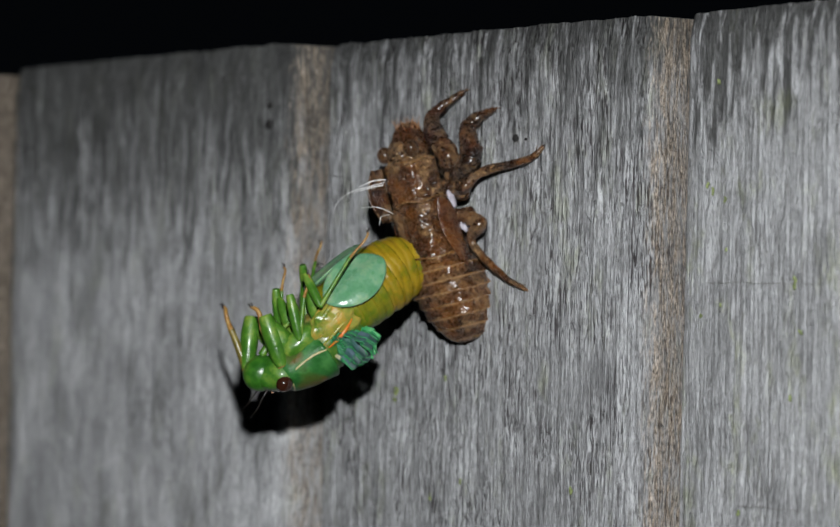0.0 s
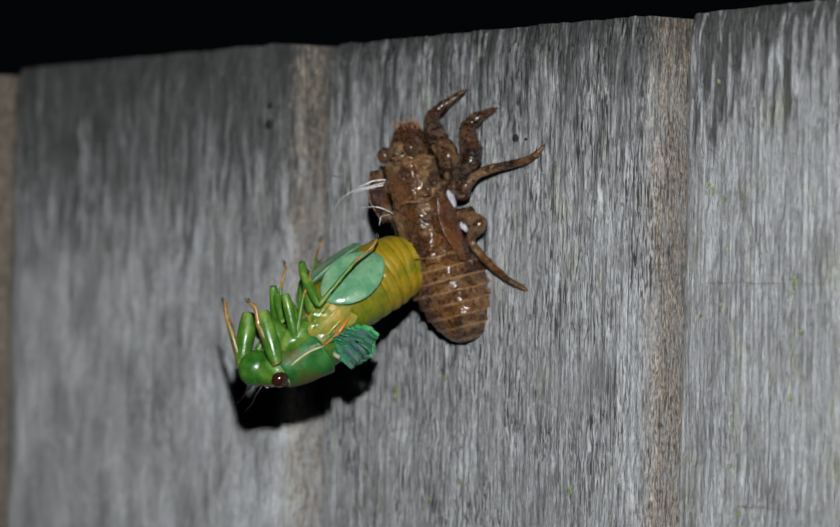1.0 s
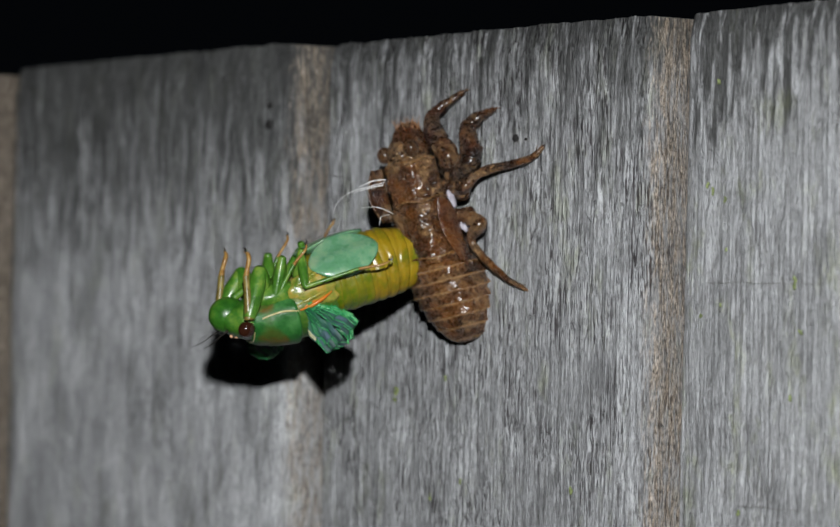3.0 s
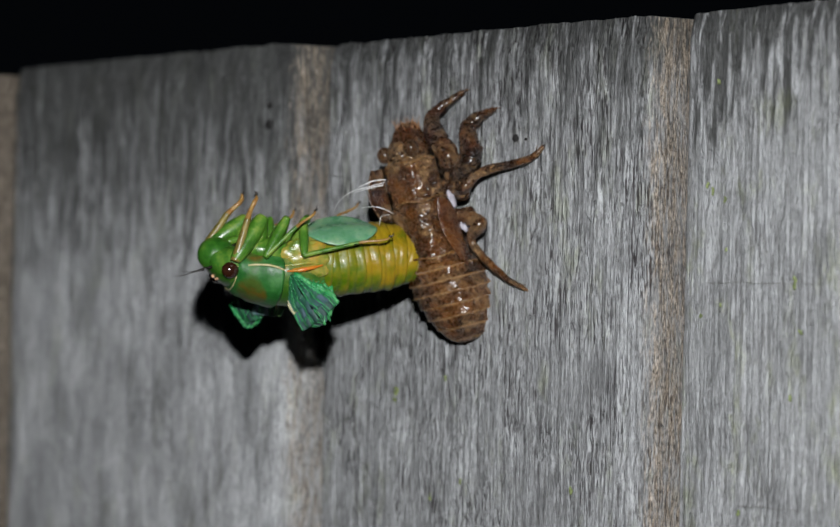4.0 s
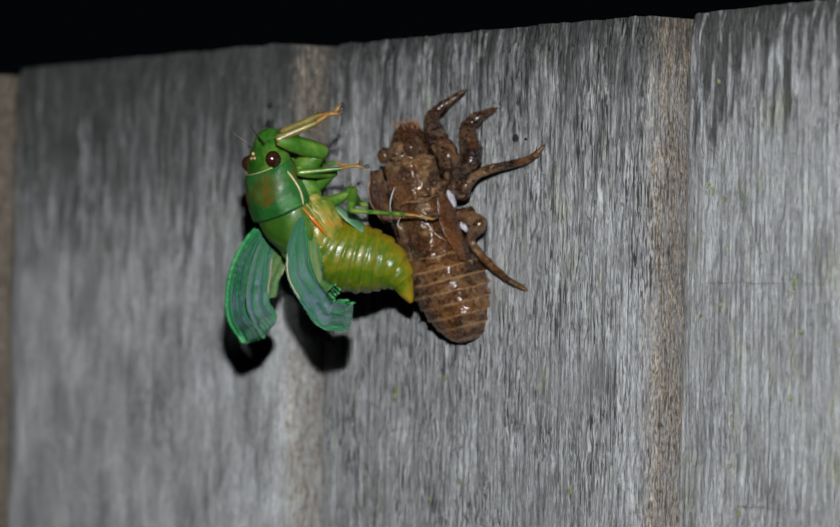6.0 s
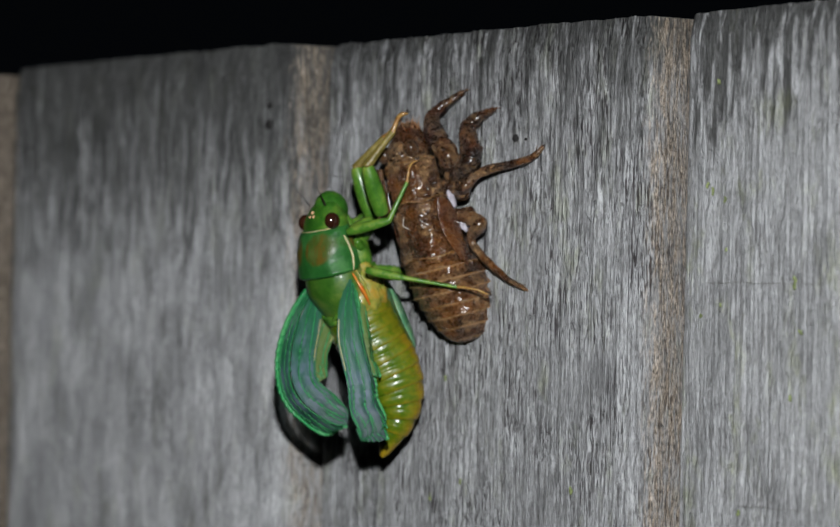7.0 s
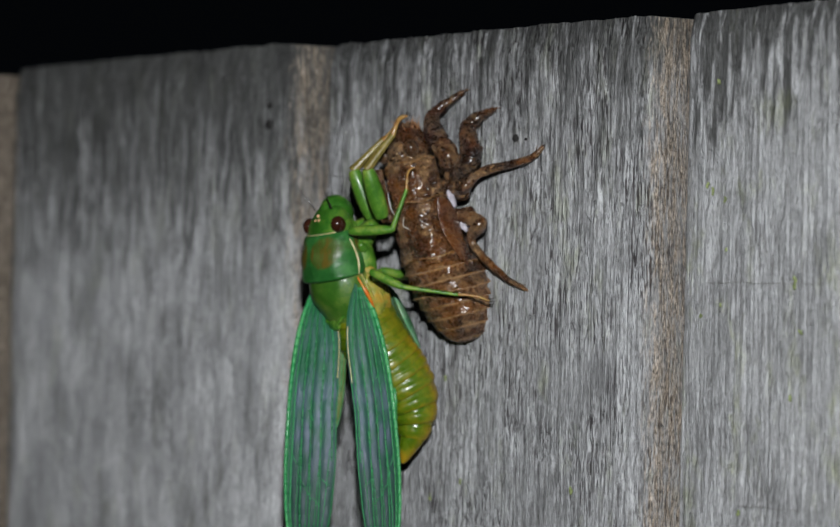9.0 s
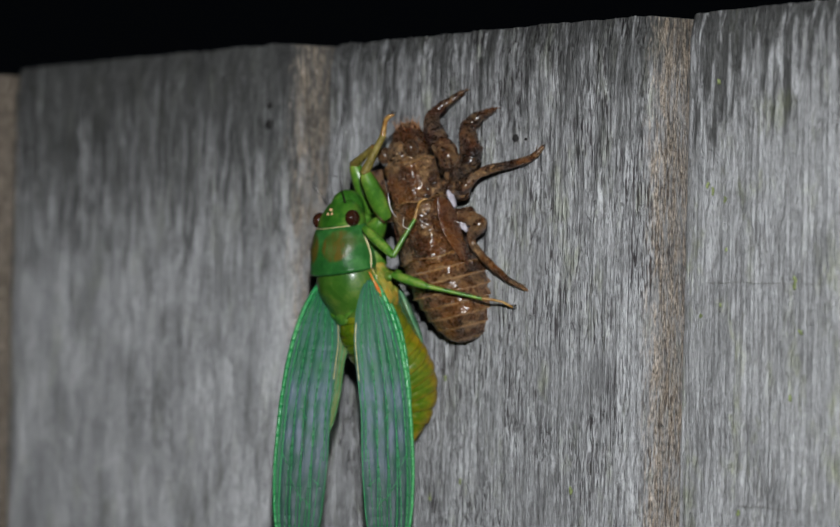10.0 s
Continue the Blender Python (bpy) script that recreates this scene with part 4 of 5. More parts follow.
def wing_panels(cicada, name, count, length, scale, side, label):
    """A wing in rigid panels from root to tip, each in two halves that fold along the wing. Each panel's origin is its own middle."""
    made = []
    lap = 0.006
    for k in range(count):
        s0, s1 = max(0.0, k / count - lap), min(1.0, (k + 1) / count)
        mid = (k + 0.5) / count * length
        for half in (1, -1):
            bm = bmesh.new()
            uv_of = {}
            grid = []
            for i in range(5):
                s = s0 + (s1 - s0) * i / 4
                lo, hi = (0.0, wing_lead(s)) if half > 0 else (wing_trail(s), 0.0)
                row = []
                for j in range(13):
                    v = lo + (hi - lo) * j / 12
                    q = (v - wing_trail(s)) / (wing_lead(s) - wing_trail(s))
                    z = wing_point(s, q, scale, side)[2] - 0.02 * max(0.0, 1 - (s - s0) / lap)
                    row.append(bm.verts.new((side * v * scale, mid - s * length, z)))
                    uv_of[row[-1]] = (s, q)
                grid.append(row)
            for i in range(4):
                for j in range(12):
                    bm.faces.new((grid[i][j], grid[i][j + 1], grid[i + 1][j + 1], grid[i + 1][j]))
            layer = bm.loops.layers.uv.new("wing")
            for face in bm.faces:
                for loop in face.loops:
                    loop[layer].uv = uv_of[loop.vert]
            panel = part(name, bm, MEMBRANE if length == WING_LENGTH else HIND_MEMBRANE, cicada, label)

            def vein(path, r, kind="vein"):
                pts = []
                for s, q in path:
                    x, v, z = wing_point(s, q, scale, side)
                    pts.append((x, mid - s * length, z + 0.06))
                mat, tag = {"vein": (VEIN, "bright green wing vein"), "margin": (MARGIN, "thick bright green front edge"), "rim": (CREAM, "cream hind rim of the wing root")}[kind]
                part(kind, tube(pts, [r * scale] * len(pts), 6, 5), mat, panel, tag)

            def belongs(s, q):
                return (wing_trail(s) * (1 - q) + wing_lead(s) * q >= 0) == (half > 0)
            for q0, q1, r, a, e in LONG_VEINS:
                lo, hi = max(k / count - 0.002, a), min(s1, e)
                if hi - lo < 0.004:
                    continue
                path = []
                for i in range(4):
                    s = lo + (hi - lo) * i / 3
                    path.append((s, q0 + (q1 - q0) * (max(0.0, s - a) / (e - a)) ** 0.8 + (0.012 * math.sin(s * 9 + q0 * 7) if 0.1 < q0 < 0.9 else 0)))
                if belongs(*path[1]):
                    thick = r * (1.0 if q0 < 0.97 else 1.15 - 0.6 * lo)
                    vein(path, thick, "margin" if q0 > 0.97 else "vein")
            if half < 0 and 0.12 < s0 < 0.33:
                hi = min(s1, 0.34)
                vein([(s0 + (hi - s0) * i / 3, 0.03) for i in range(4)], 0.1, "rim")
            for s, qa, qb, ds in CROSS_VEINS:
                if k / count <= s < (k + 1) / count and belongs(s, 0.5 * (qa + qb)):
                    vein([(s + ds * i / 2, qa + (qb - qa) * i / 2) for i in range(3)], 0.08)
            made.append((panel, k, half))
    return made


RINGS = 10
RING_SIZE = [(5.7, 5.4), (5.9, 5.6), (6.0, 5.7), (6.0, 5.6), (5.9, 5.5), (5.6, 5.2), (5.0, 4.6), (4.2, 3.8), (3.1, 2.9), (1.9, 1.9)]
HIPS = {"FORE": (2.6, 4.2, -3.6), "MID": (3.0, 0.8, -4.6), "HIND": (3.0, -2.8, -4.9)}
LEG_SIZE = {"FORE": (8.2, 11.0, 1.35), "MID": (7.0, 11.0, 0.8), "HIND": (5.8, 14.5, 0.72)}


def build_cicada():
    root = new("cicada")
    tagged(root, "newly emerged green cicada with soft wings, hanging on its skin", "cicada")
    # head
    head = part("head", loft([(5.2, 4.4, 3.4, 3.6, 0.0), (6.8, 5.0, 3.2, 3.6, -0.1), (8.4, 4.9, 2.7, 3.6, -0.2), (9.8, 3.7, 2.0, 3.2, -0.4), (11.0, 2.6, 1.2, 2.9, -0.8), (11.6, 1.4, 0.6, 1.6, -1.2)], 26, 40), GREEN, root)

    face = blob((0, 0, 0), (1, 1, 1), seg=36)
    for v in face.verts:
        k = 1 + 0.014 * math.sin(v.co.z * 26) * (abs(v.co.x) > 0.12)
        v.co = Vector((v.co.x * 2.75 * k, 9.7 + v.co.y * 3.2 * k, -2.1 + v.co.z * 2.9 * k))
    part("face", face, GREEN, head, "swollen ribbed green face")
    for sx in (-1, 1):
        part("eye", blob((sx * 4.5, 8.3, 0.7), (1.12, 1.45, 1.35), seg=28), EYE_BROWN, head, "glossy dark brown eye")
        part("antenna", tube([(sx * 2.6, 11.0, 0.2), (sx * 3.0, 12.6, 0.7), (sx * 3.7, 14.4, 1.4), (sx * 4.3, 16.2, 1.6)], [0.22, 0.10, 0.06, 0.03], 6, 14), CLAW_BLACK, head, "black thread-like antenna")
    for x, y in ((-0.55, 9.4), (0.55, 9.4), (0.0, 10.1)):
        part("ocellus", blob((x, y, 1.75 if y < 10 else 1.45), (0.3, 0.3, 0.3), seg=10), OCELLUS, head, "amber bead eye")
    # shield behind the head
    def shield(y, a):
        groove = 0.010 * math.exp(-((y - 2.2) / 0.7) ** 2) + 0.007 * math.exp(-((y - 5.2) / 0.4) ** 2)
        square = 0.035 * (1 - math.cos(4 * a)) * (math.cos(a) > -0.2)
        dimple = 0.03 * noise.noise(Vector((y * 0.5, math.cos(a) * 2.5, math.sin(a) * 2.5)))
        return 1 + square * min(1.0, max(0.0, (7.0 - y) / 3)) + dimple - groove * (abs(math.sin(a)) < 0.97)
    part("pronotum", loft([(7.4, 4.5, 3.2, 3.2, 0.0), (6.8, 5.2, 3.9, 3.8, 0.0), (5.0, 5.6, 4.7, 4.2, 0.0), (2.6, 6.0, 5.4, 4.2, 0.0), (0.8, 6.3, 5.7, 3.8, 0.0), (-0.1, 6.5, 5.8, 3.2, 0.0), (-0.5, 6.2, 5.4, 3.0, 0.0)], 40, 48, shield), PRONOTUM, root, "green shield with two olive-brown marks")
    rim = bmesh.new()
    for y, k, zc in ((7.2, 0.76, 0.0),):
        pts = []
        for i in range(17):
            a = -1.55 + 3.1 * i / 16
            pts.append((6.5 * k * math.sin(a), y, 5.2 * (k if y < 0 else 0.66) * math.cos(a)))
        tube(pts, [0.13] * 17, 6, 34, rim)
    for sx in (-1, 1):
        tube([(sx * 6.4, -0.4, 0.2), (sx * 6.3, 2.0, -0.4), (sx * 5.6, 5.0, -0.3), (sx * 4.7, 7.0, 0.3)], [0.17, 0.2, 0.17, 0.12], 6, 16, rim)
    part("pronotum_rim", rim, CREAM, root, "pale yellow rim of the shield")
    part("thorax", loft([(0.6, 5.4, 5.0, 4.6, 0.0), (-1.2, 5.9, 5.3, 4.9, 0.0), (-3.6, 5.9, 5.2, 5.0, 0.0), (-6.0, 5.4, 4.2, 5.0, 0.0), (-8.0, 4.6, 3.4, 4.8, -0.1), (-9.4, 3.4, 2.4, 4.2, -0.4)], 32, 48), THORAX, root, "green back with cream and amber sides")
    cross = blob((0, -8.2, 3.2), (1.7, 1.1, 0.7), seg=18)
    for sx in (-1, 1):
        tube([(sx * 0.8, -8.2, 3.3), (sx * 2.2, -7.4, 3.2), (sx * 3.4, -6.6, 2.6)], [0.5, 0.4, 0.25], 8, 12, cross)
    part("scutellum", cross, GREEN, root)
    plates = []
    for sx in (-1, 1):
        plate = blob((0, 0, 0), (1, 1, 1), seg=30)
        for v in plate.verts:
            v.co = Vector((sx * (3.4 + v.co.x * 3.5), -0.9 + v.co.y * 6.2, -5.2 + 1.0 * v.co.z + 1.6 * v.co.x * abs(v.co.x) + 0.7 * v.co.x))
        plates.append(part("operculum", plate, OPERCULUM, root, "pale turquoise sound plate under the belly"))
        part("wing_root", tube([(sx * 5.4, -0.8, 0.2), (sx * 5.85, -2.2, -0.1), (sx * 5.75, -3.8, -0.5), (sx * 5.3, -5.4, -1.0)], [0.1, 0.22, 0.24, 0.1], 10, 20), ORANGE, root, "orange and cream wing root")
        part("flank", blob((sx * 4.7, -4.6, -2.5), (1.75, 4.3, 3.3), rough=0.3, freq=2.2, seg=48), FLANK, root, "cream and amber flank under the wing root")
        # soft folds of skin that run back from the wing root
        for pts, rad, mat, tag in (
            ([(5.7, -0.4, -0.6), (6.1, -2.6, -1.0), (6.2, -5.0, -1.4), (5.6, -7.6, -1.4)], [0.1, 0.28, 0.3, 0.1], FLANK, "pale cream fold beside the wing root"),
            ([(5.6, -0.6, -1.8), (6.0, -3.0, -2.6), (6.1, -5.6, -3.2), (5.4, -8.4, -3.4)], [0.1, 0.3, 0.34, 0.1], FLANK, "cream and amber fold of the flank"),
            ([(5.0, 0.6, -2.8), (5.5, -2.0, -3.9), (5.6, -4.8, -4.7), (4.8, -7.4, -5.2)], [0.15, 0.4, 0.45, 0.15], FLANK, "cream and amber fold of the flank"),
            ([(5.9, -0.9, 0.3), (6.6, -2.8, 0.0), (6.8, -4.8, -0.5), (6.3, -6.8, -1.2)], [0.12, 0.28, 0.3, 0.1], ORANGE, "bright orange streak at the wing root"),
        ):
            def soft(q, a, y=pts[1][1]):
                return 1 + 0.35 * noise.noise(Vector((q * 6, math.cos(a) + y, math.sin(a) + sx)))
            part("flank_fold", tube([(sx * p[0], p[1], p[2]) for p in pts], rad, 14, 30, shape=soft), mat, root, tag)
        part("breast", blob((sx * 3.4, 1.8, -3.2), (2.4, 4.2, 1.9), rough=0.25, freq=1.2), LEG_GREEN, root)
    beak = tube([(0, 8.0, -4.4), (0, 4.0, -5.6), (0, -1.5, -6.0)], [0.7, 0.5, 0.2], 8, 14)
    part("beak", beak, LEG_GREEN, root, "slender green beak folded under the breast")

    rings = []
    for k in range(RINGS):
        rx, rz = RING_SIZE[k]
        nx, nz = RING_SIZE[min(k + 1, RINGS - 1)]
        px, pz = RING_SIZE[max(k - 1, 0)]
        bm = loft([(2.3, (px * 0.6 + rx * 0.4) * 0.95, (pz * 0.6 + rz * 0.4) * 0.95, (pz * 0.6 + rz * 0.4) * 0.95, 0), (1.2, rx * 0.995, rz * 0.995, rz * 0.995, 0), (0.0, rx * 1.005, rz * 1.005, rz * 1.005, 0),
                   (-1.1, (rx * 0.55 + nx * 0.45) * 1.02, (rz * 0.55 + nz * 0.45) * 1.02, (rz * 0.55 + nz * 0.45) * 1.02, 0), (-1.45, (rx * 0.45 + nx * 0.55) * 0.985, (rz * 0.45 + nz * 0.55) * 0.985, (rz * 0.45 + nz * 0.55) * 0.985, 0)], 28, 48,
                  lambda y, a: 1 + 0.03 * noise.noise(Vector((y * 0.5 + k * 1.3, math.cos(a) * 2.2, math.sin(a) * 2.2))) - 0.03 * math.exp(-((y - 0.1 - 0.5 * noise.noise(Vector((a * 1.5, k, 0)))) / 0.3) ** 2))
        if k == RINGS - 1:
            bm.free()
            bm = loft([(2.2, 2.2, 2.1, 2.1, 0), (0.8, 2.0, 1.9, 1.9, 0), (-1.0, 1.4, 1.3, 1.5, 0), (-2.4, 0.8, 0.6, 1.0, -0.2), (-3.2, 0.25, 0.2, 0.3, -0.4)], 16, 28)
        rings.append(part("abdomen_ring", bm, ABDOMEN if k > 2 else ABDOMEN_FRONT, root, "yellow-green abdomen ring with an amber rim"))

    legs = {}
    for pair in HIPS:
        thigh, shin, r = LEG_SIZE[pair]
        for sx, tag in ((1, "_R"), (-1, "_L")):
            coxa = part("coxa", tube([(0, 1.0, 0), (0, -0.6, 0), (0, -2.4, 0), (0, -4.2, 0), (0, -5.2, 0)], [r * 0.9, r * 1.45, r * 1.35, r * 1.0, r * 0.55], 12, 20), LEG_GREEN, root, "green hip joint")
            fat = [(0, 0.6, 0), (0, -0.2, 0), (0, -thigh * 0.35, 0), (0, -thigh * 0.75, 0), (0, -thigh, 0)]
            femur = part("femur", tube(fat, [r * 0.75, r * 0.95, r * 1.12, r * 1.0, r * 0.7], 12, 24), LEG_GREEN, root, "green thigh")
            slim = shin * 0.64
            tibia = part("tibia", tube([(0, 0.25, 0), (0, -slim * 0.3, 0), (0, -slim * 0.75, 0), (0, -slim, 0)], [r * 0.62, r * 0.52, r * 0.42, r * 0.42], 10, 16), SHIN_OLIVE if pair == "FORE" else LEG_GREEN, root, "slim olive shin" if pair == "FORE" else "slim green shin")
            bend = 0.5
            foot = part("tarsus", tube([(0, -slim + 0.2, 0), (sx * 0.35, -slim - (shin - slim) * 0.3, 0.2), (sx * 0.5, -slim - (shin - slim) * 0.65, bend), (sx * 0.1, -shin + 0.5, bend), (-sx * 0.3, -shin, 0.1)], [r * 0.40, r * 0.30, r * 0.30, r * 0.26, 0.15], 8, 20), TAN, tibia, "tan foot")
            part("claw", tube([(0.15, -shin + 0.2, 0.1), (0.3, -shin - 0.35, 0.25), (0.25, -shin - 0.6, -0.25)], [0.16, 0.12, 0.03], 5, 8), CLAW_BLACK, tibia, "black claw")
            part("claw", tube([(-0.15, -shin + 0.2, 0.1), (-0.3, -shin - 0.35, 0.25), (-0.25, -shin - 0.6, -0.25)], [0.16, 0.12, 0.03], 5, 8), CLAW_BLACK, tibia, "black claw")
            if pair == "HIND":
                for i in range(4):
                    y = -slim * (0.3 + 0.2 * i)
                    part("spur", tube([(0.2, y, 0.1), (0.55, y - 0.35, 0.2), (0.7, y - 0.6, 0.2)], [0.1, 0.06, 0.02], 4, 5), CLAW_BLACK, tibia, "dark spur")
            legs[pair + tag] = (coxa, femur, tibia)
    wings = {
        "WING_R": wing_panels(root, "forewing_panel", WING_PANELS, WING_LENGTH, 1.0, 1, "pleated slate-green forewing membrane"),
        "WING_L": wing_panels(root, "forewing_panel", WING_PANELS, WING_LENGTH, 1.0, -1, "pleated slate-green forewing membrane"),
        "HIND_WING_R": wing_panels(root, "hindwing_panel", 12, 28.0, 0.85, 1, "small yellow-green hindwing membrane"),
        "HIND_WING_L": wing_panels(root, "hindwing_panel", 12, 28.0, 0.85, -1, "small yellow-green hindwing membrane"),
    }
    return root, rings, plates, legs, wings


# ---- what moves ----
def bezier(p0, p1, p2, p3, s):
    r = 1 - s
    return p0 * r ** 3 + p1 * (3 * r * r * s) + p2 * (3 * r * s * s) + p3 * s ** 3


def body_pose(t):
    f, d = turned(*glide(TURN, t))
    return frame_of(spot_at(*glide(BODY, t)), f, d)


def ring_poses(t, root):
    u, v, w, theta, gamma = glide(TAIL, t)
    end = spot_at(u, v, w)
    tf, td = turned(theta, gamma)
    start = root @ Vector((0, -0.0066, -0.0022))
    f, d = root.to_3x3().col[1].normalized(), root.to_3x3().col[2].normalized()
    span = (end - start).length * 0.40
    p1, p2 = start - f * span, end + tf * span
    out = []
    for k in range(RINGS):
        s = (k + 0.3) / (RINGS - 0.7)
        c = bezier(start, p1, p2, end, s)
        way = bezier(start, p1, p2, end, s - 0.02) - bezier(start, p1, p2, end, s + 0.02)
        out.append(frame_of(c, way, d.lerp(td, min(1.0, s * 2.2))))
    return out


def leg_poses(t, key, root):
    """Hip joint, thigh and shin: the joint and the knee from the table, the lengths kept."""
    ju, jv, ku, kv, fu, fv = glide(LEG_TABLES[key], t)
    pair = key[:-2]
    sx = 1 if key.endswith("R") else -1
    thigh, shin, r = LEG_SIZE[pair]
    hx, hy, hz = HIPS[pair]
    hip = root @ Vector((sx * hx * MM, hy * MM, hz * MM))
    back = root.to_3x3().col[2].normalized()
    near, out = LEG_SIDE[key]
    joint_in, foot_in = glide(LEG_DEPTH[key], t)
    joint = spot_at(ju, jv, 0)
    joint.y = hip.y - (near + joint_in) * MM

    def reach(a, b, size, depth):
        flat = Vector((b.x - a.x, 0, b.z - a.z))
        rest = (size * MM) ** 2 - flat.length_squared
        most = math.sqrt(rest) if rest > 0 else 0.0
        return (flat + Vector((0, max(-most, min(most, depth)), 0))).normalized()
    knee_to = reach(joint, spot_at(ku, kv, 0), thigh, -out * thigh * MM)
    knee = joint + knee_to * thigh * MM
    foot_to = reach(knee, spot_at(fu, fv, 0), shin, -foot_in * MM - knee.y)
    return frame_of(hip, hip - joint, back), frame_of(joint, -knee_to, back), frame_of(knee, -foot_to, back)


# towards the lens: the hip joint from the body, and how far the thigh spreads
LEG_SIDE = {"FORE_R": (1.5, 0.3), "MID_R": (2.0, 0.3), "HIND_R": (2.0, 0.3), "FORE_L": (-1.0, 0.1), "MID_L": (-1.5, -0.2), "HIND_L": (-2.0, -0.3)}
# seconds, how much nearer the lens the joint comes, how near the foot stands
LEG_DEPTH = {
    "FORE_R": [(0, 0, 12), (5.7, 0, 10), (6.8, 3, 6), (10, 3, 6)], "FORE_L": [(0, 0, 6), (5.7, 0, 5), (6.8, 2, 3), (10, 2, 3)],
    "MID_R": [(0, 0, 12), (5.7, 0, 10), (6.8, 5, 7), (10, 5, 8)], "MID_L": [(0, 0, 4), (5.7, 0, 3), (6.8, 0, 1), (10, 0, 1)],
    "HIND_R": [(0, 0, 12), (5.7, 0, 9), (6.8, 7, 9), (10, 8, 8)], "HIND_L": [(0, 0, -9), (5.7, 0, -9), (6.8, 0, -10), (10, 0, -10)],
}
LEG_TABLES = {"FORE_R": FORE_R, "FORE_L": FORE_L, "MID_R": MID_R, "MID_L": MID_L, "HIND_R": HIND_R, "HIND_L": HIND_L}


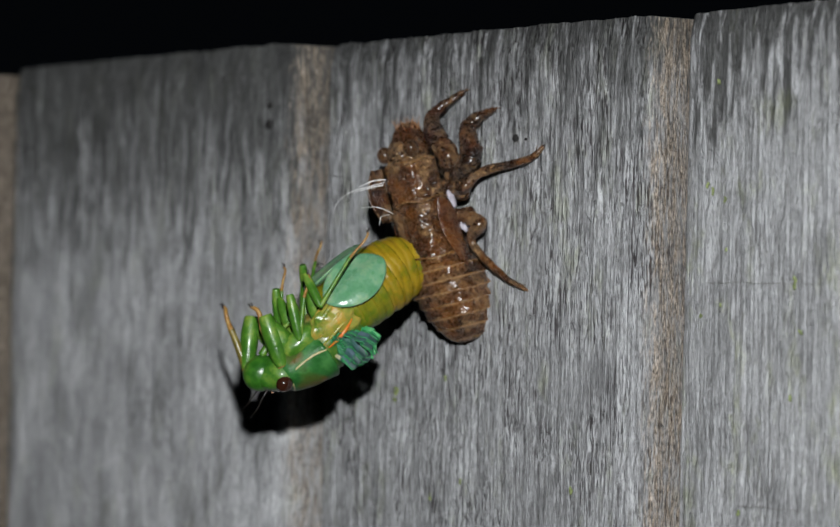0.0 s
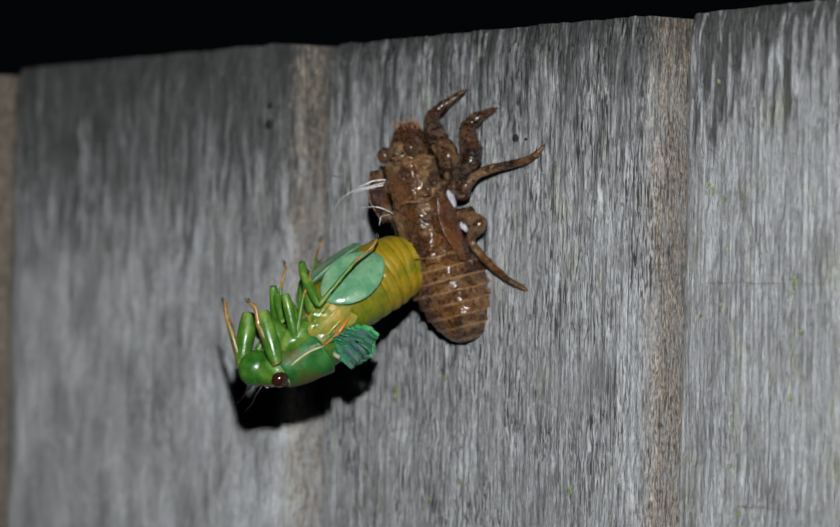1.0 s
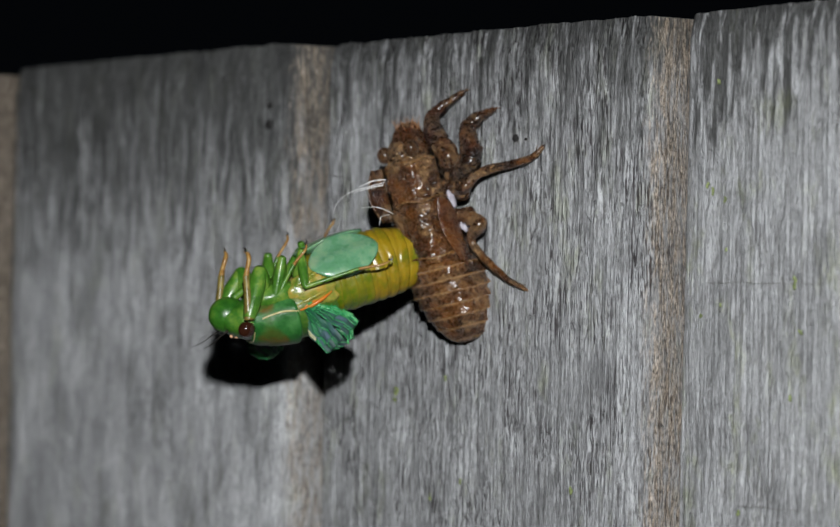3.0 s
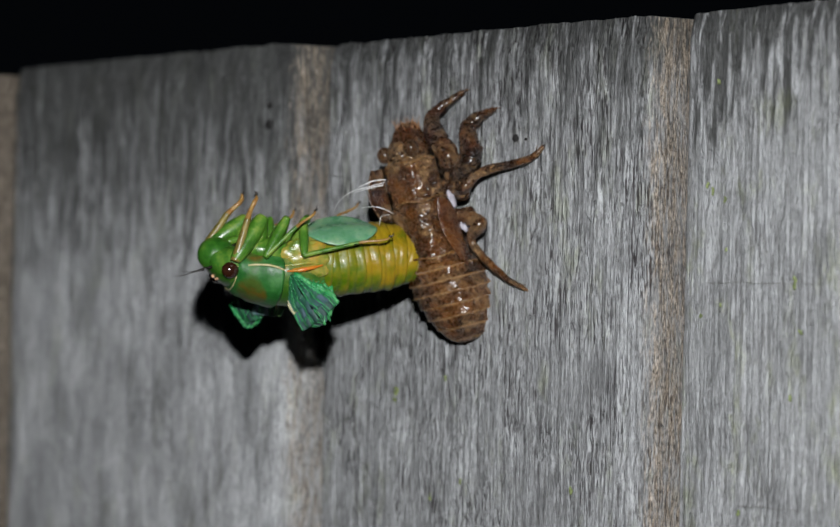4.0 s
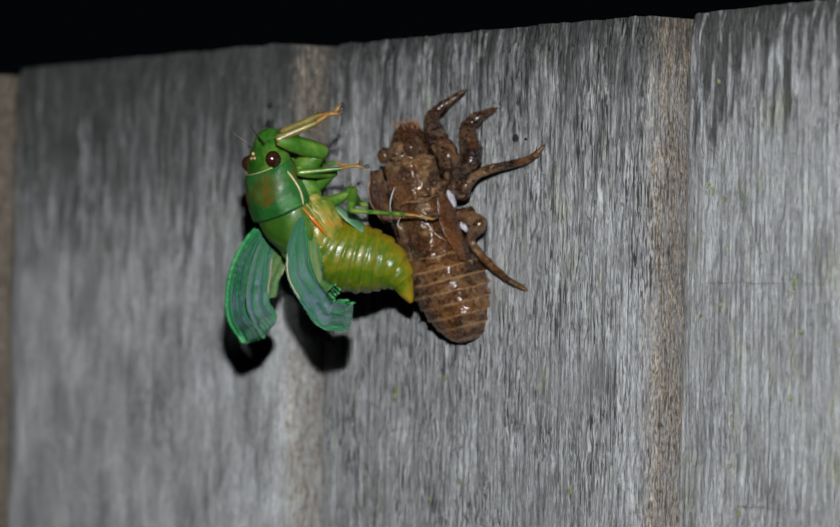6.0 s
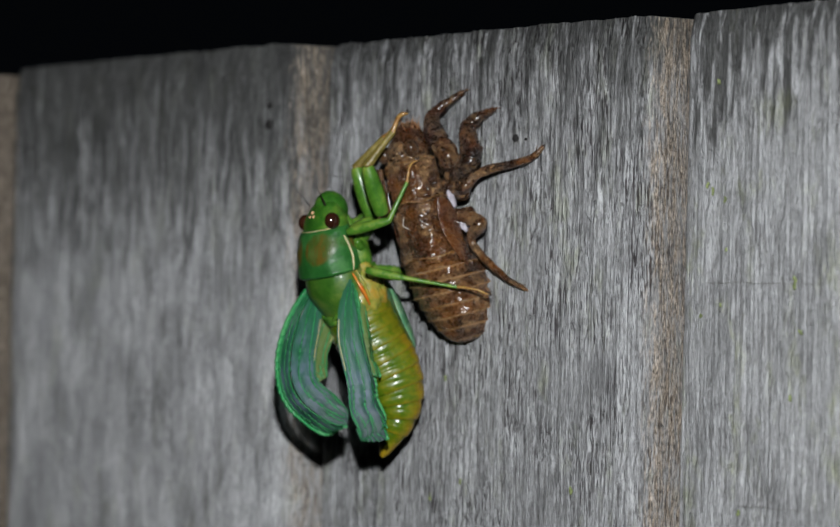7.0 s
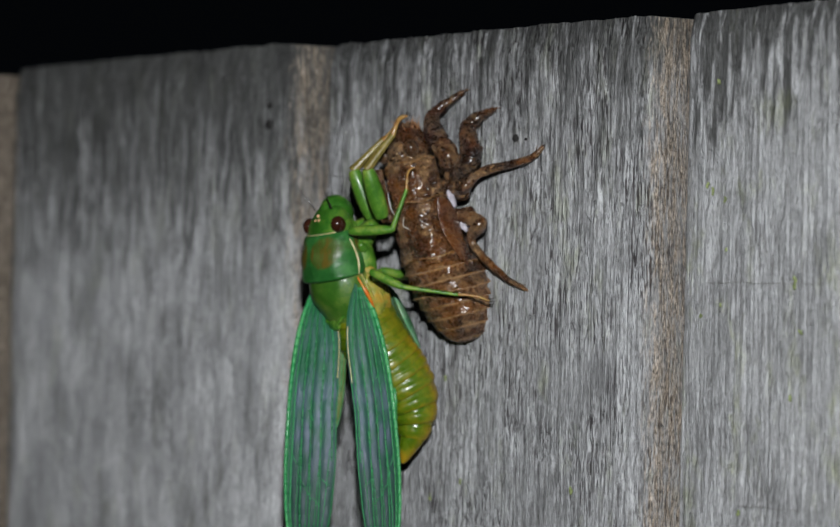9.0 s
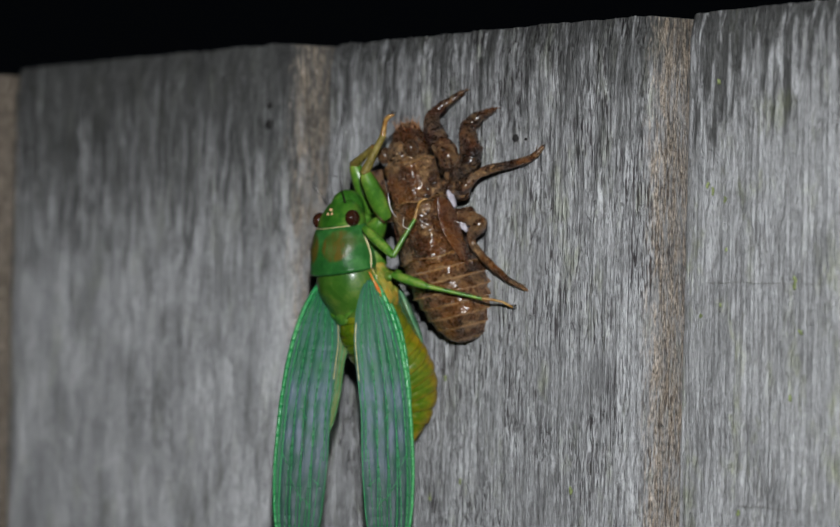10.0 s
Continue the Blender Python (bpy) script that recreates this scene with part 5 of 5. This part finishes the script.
def wing_poses(t, key, root, count, length, side):
    mu, mv, mw, tu, tv, tw, face = glide(WING_R if side > 0 else WING_L, t)
    hind = key.startswith("HIND")
    hinge = root @ Vector((side * (5.0 if hind else 5.7) * MM, (-4.0 if hind else -1.6) * MM, (-1.0 if hind else 0.6) * MM))
    mid, tip = spot_at(mu, mv, mw), spot_at(tu, tv, tw)
    if hind:
        shift = Vector((0.0008, 0.0022, 0))
        mid, tip = hinge.lerp(mid, 0.75) + shift, hinge.lerp(mid.lerp(tip, 0.25), 0.95) + shift
    ctrl = mid * 2 - (hinge + tip) * 0.5

    def at(s):
        return hinge * (1 - s) ** 2 + ctrl * (2 * s * (1 - s)) + tip * s * s
    fine = [at(i / 40) for i in range(41)]
    run = [0.0]
    for a, c in zip(fine, fine[1:]):
        run.append(run[-1] + (c - a).length)
    reach = run[-1]
    opened = reach / (length * MM)

    def spread(front):
        """How far each panel is drawn out of the one before: the root first, the tip last."""
        lo = opened * max(0.22, 0.9 - 2.2 * opened)
        f = [max(0.0, min(1.0, (front - (k + 0.5) / count) / 0.9 + 0.5)) for k in range(count)]
        return [lo + (1.0 - lo) * v * v * (3 - 2 * v) for v in f]
    low, high = -0.5, 1.5
    for _ in range(24):
        front = (low + high) / 2
        if sum(spread(front)) / count < opened:
            low = front
        else:
            high = front
    drawn = spread(low)
    total = sum(drawn)
    grown = min(1.0, opened)
    ridge = radians(glide([(0.0, 42), (0.2, 44), (0.35, 36), (0.6, 32), (0.8, 22), (1.0, 7)], grown)[0])
    along, out = 0.0, []
    for k in range(count):
        middle = min(reach * 0.999, reach * (along + drawn[k] / 2) / total)
        along += drawn[k]
        i = max(n for n in range(40) if run[n] <= middle)
        s = (i + (middle - run[i]) / max(1e-9, run[i + 1] - run[i])) / 40
        way = (at(s - 0.03) - at(s + 0.03)).normalized()
        toward = Vector((0, -1, 0))
        toward = (toward - way * toward.dot(way)).normalized()
        toward.rotate(Matrix.Rotation(radians(face), 3, way))
        # a panel not yet drawn out lies slanted under the one before, in crumples
        shut = 1.0 - drawn[k]
        bud = max(0.0, 1.0 - opened / 0.45)
        slant = radians(12.0 * shut + (9.0 + 24.0 * bud) * shut * math.sin(k * 0.6 + side))
        lip = bud * max(0.0, (k + 0.5) / count - 0.45) / 0.55
        slant -= radians(75.0 * lip)
        swell = -0.0022 * lip ** 2 + 0.0007 * shut * math.sin(k * 0.62 + side)
        m = frame_of(at(s) + toward * swell, way, toward)
        crumple = 0.5 * bud * shut * math.sin(k * 0.8)
        out.append({half: m @ Matrix.Rotation(half * side * (ridge + crumple * 0.5), 4, "Y") @ Matrix.Rotation(-slant, 4, "X") for half in (1, -1)})
    return out


def motions():
    root, rings, plates, legs, wings = build_cicada()
    times = [i * 0.1 for i in range(101)]
    poses = [body_pose(t) for t in times]
    walk(root, list(zip(times, poses)))
    inverse = [m.inverted() for m in poses]
    tails = [ring_poses(t, m) for t, m in zip(times, poses)]
    for k, ring in enumerate(rings):
        walk(ring, [(t, inv @ tail[k]) for t, inv, tail in zip(times, inverse, tails)])
    for plate in plates:
        walk(plate, [(t, inv @ tail[1]) for t, inv, tail in zip(times, inverse, tails)])
    for key, pieces in legs.items():
        steps = [leg_poses(t, key, m) for t, m in zip(times, poses)]
        for k, piece in enumerate(pieces):
            walk(piece, [(t, inv @ s[k]) for t, inv, s in zip(times, inverse, steps)])
    # the linings are dragged down as the body leaves the skin
    for thread, anchor, drop in THREADS_MADE:
        rows = []
        for t in times:
            k = max(0.0, min(1.0, (t - 5.1) / 1.3))
            k = k * k * (3 - 2 * k)
            sway = Matrix.Rotation(radians(0.6 * math.sin(t * 2.1)), 4, "Z")
            if drop:
                rows.append((t, Matrix.Translation(anchor + Vector((0.0018, -0.001, -0.0012)) * k) @ Matrix.Rotation(radians(drop * k), 4, Vector((0.766, 0, 0.643))) @ sway))
            else:
                rows.append((t, Matrix.Translation(anchor + Vector((0.0, -0.004, -0.0075)) * k) @ Matrix.Rotation(radians(125 * k), 4, Vector((0.766, 0, 0.643))) @ sway))
        walk(thread, rows)
    for key, panels in wings.items():
        side = 1 if key.endswith("R") else -1
        length = 28.0 if key.startswith("HIND") else WING_LENGTH
        all_poses = [wing_poses(t, key, m, len(panels) // 2, length, side) for t, m in zip(times, poses)]
        for panel, k, half in panels:
            walk(panel, [(t, inv @ p[k][half]) for t, inv, p in zip(times, inverse, all_poses)])


motions()
